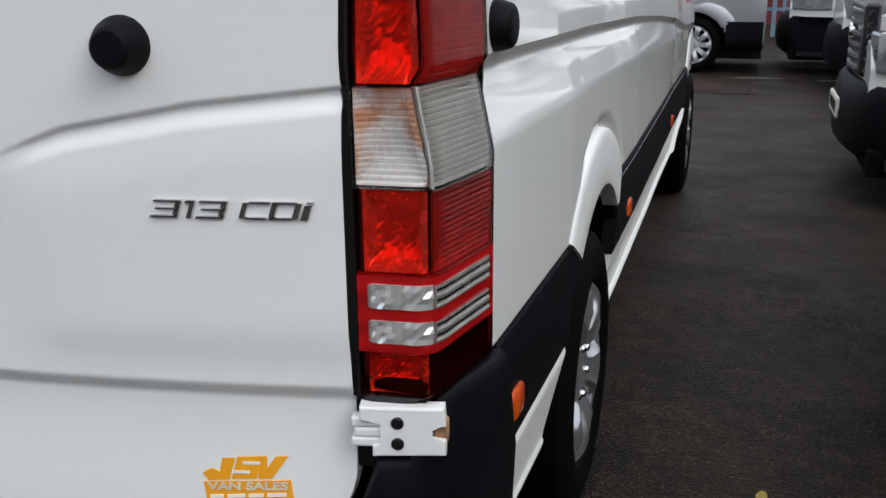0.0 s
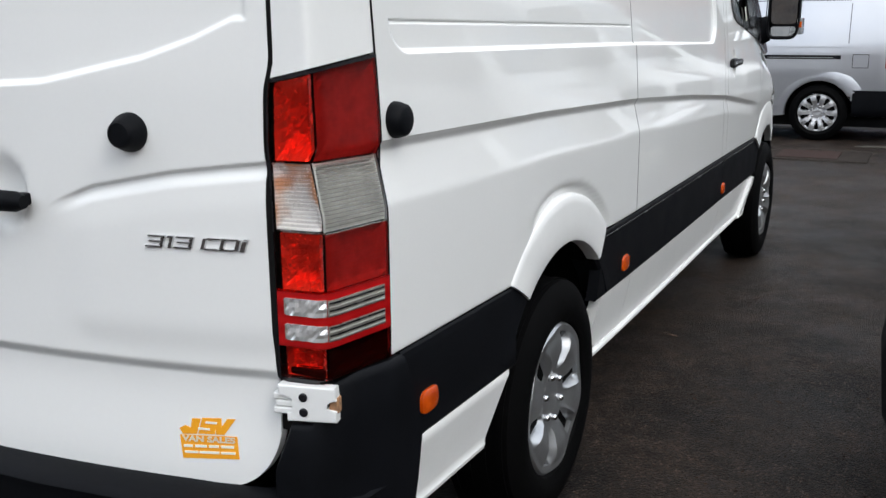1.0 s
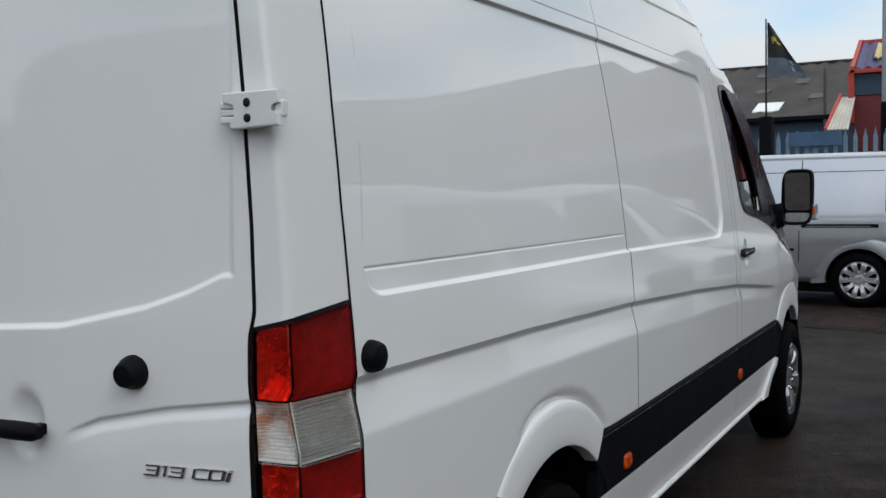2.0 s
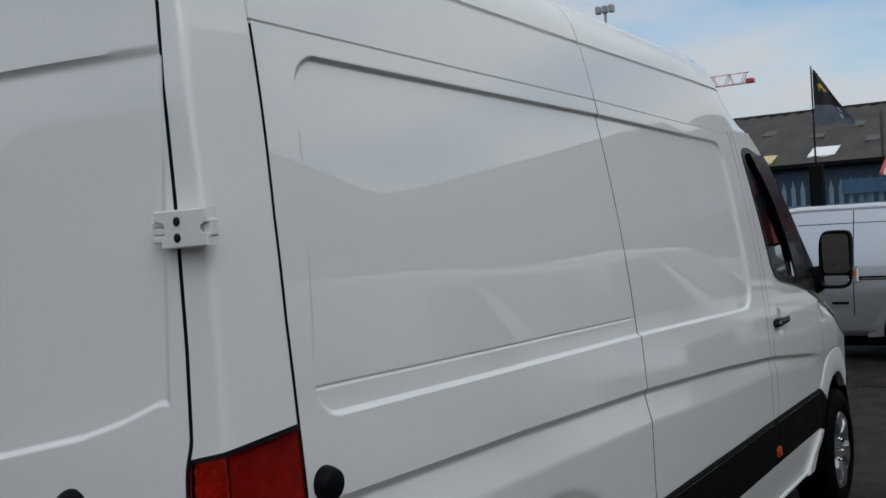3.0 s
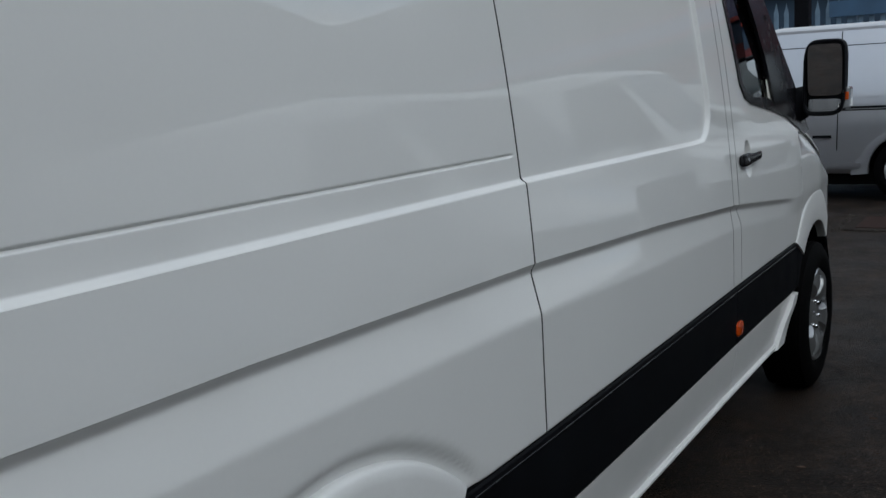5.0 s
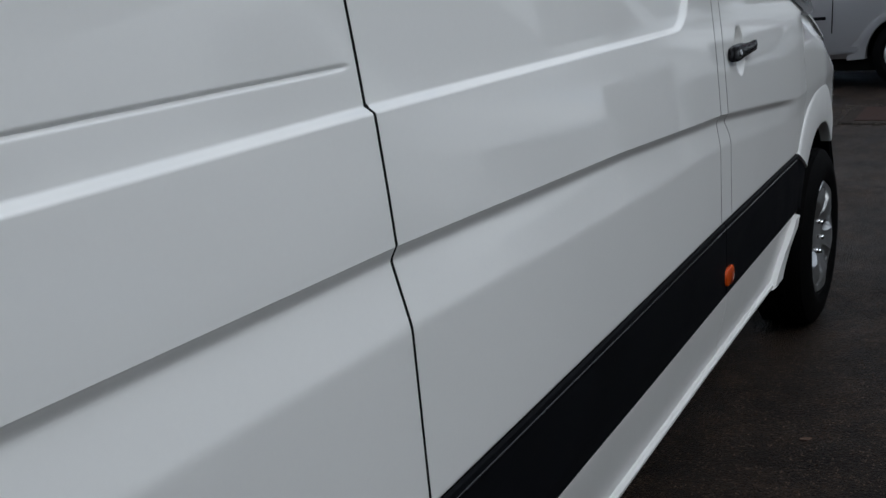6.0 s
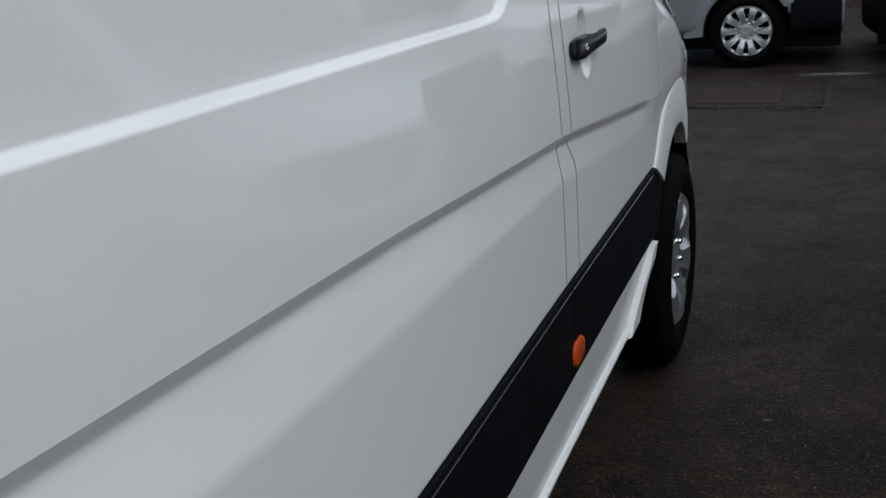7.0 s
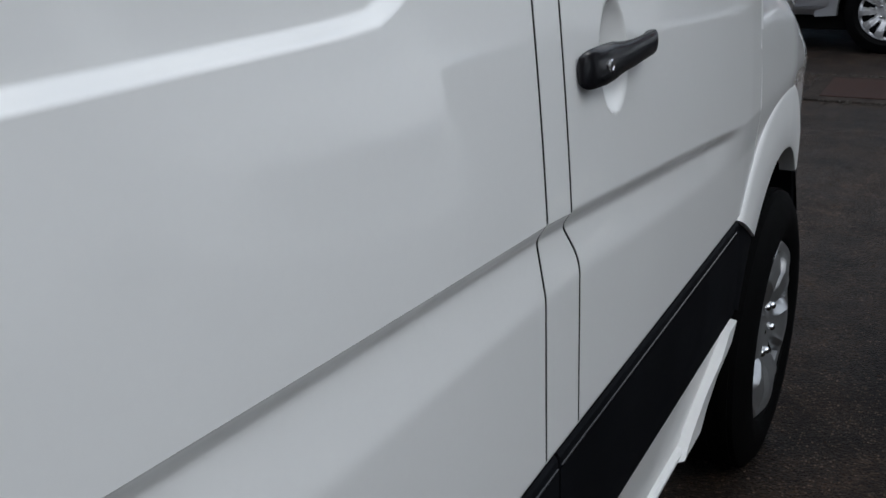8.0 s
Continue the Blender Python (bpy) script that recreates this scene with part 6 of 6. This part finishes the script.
def masts():
    ob = thing("lamp_post", (0.20, 18.2, 0.08), "tall grey steel lamp post", "lamp post")
    part("column", lathe(bmesh.new(), [(2.8, 0.062), (8.0, 0.05), (8.02, 0.01)], 14, "z"), GREY_STEEL, ob)
    part("column_base", lathe(bmesh.new(), [(0, 0.085), (2.78, 0.08), (2.84, 0.065)], 14, "z"), BLACK, ob, "black painted lower length")
    bm = bmesh.new()
    box(bm, (-0.10, -0.9, 7.9), (0.10, 0.05, 8.02), 0.02)
    part("lantern", bm, GREY_STEEL, ob)
    for x, y, h in ((-11.0, 30.0, 9.2), (-13.6, 28.2, 10.9)):
        m = thing("floodlight_mast", (x, y, 0), "distant grey mast with a cluster of floodlights", "mast", "floodlight masts")
        part("pole", lathe(bmesh.new(), [(0, 0.10), (h - 0.1, 0.05), (h, 0.02)], 8, "z"), GREY_STEEL, m)
        for k in (-1, 0, 1):
            bm = bmesh.new()
            box(bm, (k * 0.24 - 0.08, -0.12, h - 0.1), (k * 0.24 + 0.08, 0.08, h + 0.14), 0.01)
            part("floodlight", bm, GREY_STEEL, m)
    c = thing("tower_crane", (-62, 150, 0), "distant red lattice tower crane", "crane")
    bm = bmesh.new()
    for x in (-0.6, 0.6):
        for y in (-0.6, 0.6):
            box(bm, (x - 0.09, y - 0.09, 0), (x + 0.09, y + 0.09, 25.1))
    part("tower", bm, CRANE_RED, c)
    bm = bmesh.new()
    for y in (-0.5, 0.5):
        box(bm, (-8, y - 0.045, 23.15), (23.3, y + 0.045, 23.24))
    box(bm, (-8, -0.045, 24.75), (23.0, 0.045, 24.84))
    for k in range(24):
        x = -7 + 1.25 * k
        box(bm, (-0.035, -0.035, 0), (0.035, 0.035, 1.75), 0, pose(x, -0.5, 23.2, 0, 22 if k % 2 else -22, 0))
        box(bm, (-0.035, -0.035, 0), (0.035, 0.035, 1.75), 0, pose(x, 0.5, 23.2, 0, 22 if k % 2 else -22, 0))
    part("jib", bm, CRANE_RED, c)
    bm = bmesh.new()
    box(bm, (22.4, -0.6, 23.2), (23.6, 0.6, 23.8), 0.05)
    part("jib_end", bm, CRANE_RED, c)


def surroundings():
    """Sheds that close the yard: three that only the van's paint mirrors, then two unseen ones added behind and to the
    left.
    """
    ob = thing("gable_shed", (13.5, 0, 0), "dark gabled industrial shed facing the yard", "building")
    bm = bmesh.new()
    prism(bm, [(-9, 0), (-9, 5.95), (5.4, 10.45), (19.9, 5.95), (19.9, 0)], "x", 0, 24)
    part("wall", bm, DARK_SHED, ob)
    ob = thing("gable_shed", (13.5, 20, 0), "dark gabled industrial shed facing the yard", "building")
    bm = bmesh.new()
    prism(bm, [(0, 0), (0, 5.95), (21.0, 11.75), (21.0, 12.05), (23.2, 12.6), (23.2, 12.35), (30, 14.2), (60, 5.95), (60, 0)], "x", 0, 24)
    part("wall", bm, DARK_SHED, ob)
    ob = thing("long_shed", (6.6, 30, 0), "dark brick shed behind the yard", "building")
    bm = bmesh.new()
    box(bm, (0, 0, 0), (6.6, 5.5, 8.1))
    part("wall", bm, BRICK_WALL, ob)
    bm = bmesh.new()
    prism(bm, [(0, 8.1), (2.75, 9.0), (5.5, 8.1)], "x", -0.2, 6.7)
    part("roof", bm, ROOF_SHEET, ob)
    # added out of view, made tall to darken what the door mirror reflects
    ob = thing("unseen_brick_shed", (0, -30, 0), "unseen tall sooty brick shed added to darken reflections", "building")
    bm = bmesh.new()
    box(bm, (-30, -8, 0), (28, 0, 8.6))
    part("wall", bm, BRICK_WALL, ob)
    bm = bmesh.new()
    prism(bm, [(-8, 8.6), (-4, 10.6), (0, 8.6)], "x", -30, 28)
    part("roof", bm, ROOF_SHEET, ob)
    # added out of view, only to enclose the yard
    ob = thing("unseen_side_shed", (-22, 0, 0), "unseen dark shed added to close the far side of the yard", "building")
    bm = bmesh.new()
    box(bm, (-8, -22, 0), (0, 26, 5.5))
    part("wall", bm, DARK_SHED, ob)


def litter():
    spots = ((0.90, 2.94, 0.022, LEAF_B), (1.138, 3.752, 0.020, LEAF_B), (1.41, 1.283, 0.030, LEAF_Y), (1.33, 1.20, 0.024, LEAF_B), (1.45, 2.3, 0.014, LEAF_B), (1.30, 4.4, 0.016, LEAF_B), (1.62, 5.1, 0.016, LEAF_B), (1.55, 3.3, 0.012, LEAF_B), (1.16, 2.2, 0.012, LEAF_B))
    for k, (x, y, r, m) in enumerate(spots):
        bm = bmesh.new()
        rows = []
        for i in range(5):
            t = i / 4
            w = r * 0.5 * math.sin(math.pi * (0.08 + 0.84 * t))
            rows.append([((t - 0.5) * 2 * r, w * s, 0.002 + 0.002 * s * s + 0.0012 * math.sin(t * 5 + k)) for s in (-1, -0.5, 0, 0.5, 1)])
        ob = part("fallen_leaf", sheet(rows, None, 0.0008, (0, 0, -1)), m)
        ob.matrix_basis = pose(x, y, ground_z(y) + 0.004, 0, 0, 40 * k)
        tagged(ob, "wet yellow fallen leaf" if m == LEAF_Y else "dark brown curled fallen leaf", "leaf", "fallen leaves")
    # sunken cover in a broken concrete surround
    ob = thing("drain_cover", (0.84, 9.20, ground_z(9.20)), "rusty drain cover in broken concrete surround", "drain cover")
    bm = bmesh.new()
    box(bm, (-0.46, -0.40, -0.03), (0.50, 0.40, 0.012), 0.006)
    part("surround", bm, CONCRETE, ob)
    bm = bmesh.new()
    box(bm, (-0.36, -0.30, 0.0), (0.22, 0.30, 0.019), 0.004)
    part("plate", bm, mat("rusty_iron", (0.030, 0.016, 0.013), 0.7, vary=0.4, scale=14, bump=0.4, spec=0.12), ob)
    bm = bmesh.new()
    rnd = random.Random(4)
    for k in range(260):
        x, y = rnd.uniform(-0.55, 0.60), rnd.choice((rnd.gauss(-0.44, 0.05), rnd.gauss(0.44, 0.04), rnd.uniform(-0.4, 0.4)))
        if abs(y) < 0.38 and -0.42 < x < 0.34:
            continue
        s = rnd.uniform(0.004, 0.013)
        v = [bm.verts.new((x + s * rnd.uniform(0.6, 1) * c[0], y + s * rnd.uniform(0.6, 1) * c[1], 0.008 + s * 0.7 * c[2])) for c in ((-1, -1, -1), (1, -1, -1), (1, 1, -1), (-1, 1, -1), (-0.6, -0.6, 1), (0.6, -0.6, 1), (0.6, 0.6, 1), (-0.6, 0.6, 1))]
        for q in ((0, 1, 2, 3), (4, 5, 6, 7), (0, 1, 5, 4), (1, 2, 6, 5), (2, 3, 7, 6), (3, 0, 4, 7)):
            bm.faces.new([v[i] for i in q])
    ob = part("loose_stones", bm, RUBBLE)
    ob.matrix_basis = pose(0.84, 9.20, ground_z(9.20))
    tagged(ob, "loose broken stones round the drain cover", "stones", kind="stuff")
    rnd = random.Random(21)
    verts, faces = [], []
    for k in range(2600):
        x, y = rnd.uniform(0.75, 2.6), rnd.uniform(-0.9, 8.6)
        h = 0.0015 + 0.005 * rnd.random() ** 4
        z = ground_z(y) + 0.004
        n = len(verts)
        a = rnd.uniform(0, 6.28)
        for i in range(4):
            c = h * rnd.uniform(0.8, 1.5)
            verts.append((x + c * math.cos(a + i * 1.57), y + c * math.sin(a + i * 1.57), z - 0.004))
        verts.append((x + 0.3 * h, y, z + 0.7 * h - 0.003))
        faces += [(n, n + 1, n + 4), (n + 1, n + 2, n + 4), (n + 2, n + 3, n + 4), (n + 3, n, n + 4)]
    me = bpy.data.meshes.new("loose_grit")
    me.from_pydata(verts, [], faces)
    me.materials.append(GRIT)
    ob = new("loose_grit", me)
    tagged(ob, "fine loose brown grit scattered over the asphalt", "grit", kind="stuff")
    for x, y, w in ((1.42, 10.15, 0.28), (2.25, 10.1, 0.25)):
        bm = bmesh.new()
        prism(bm, [(-w, -0.03), (-w * 0.4, -0.06), (w * 0.7, -0.05), (w, 0.01), (w * 0.5, 0.05), (-w * 0.6, 0.04)], "z", 0.0, 0.012)
        ob = part("road_marking", bm, ROAD_PAINT)
        ob.matrix_basis = pose(x, y, ground_z(y) + 0.002)
        tagged(ob, "worn pale paint mark on the asphalt", "road marking")


fence()
flag()
warehouse()
works_building()
masts()
surroundings()
litter()
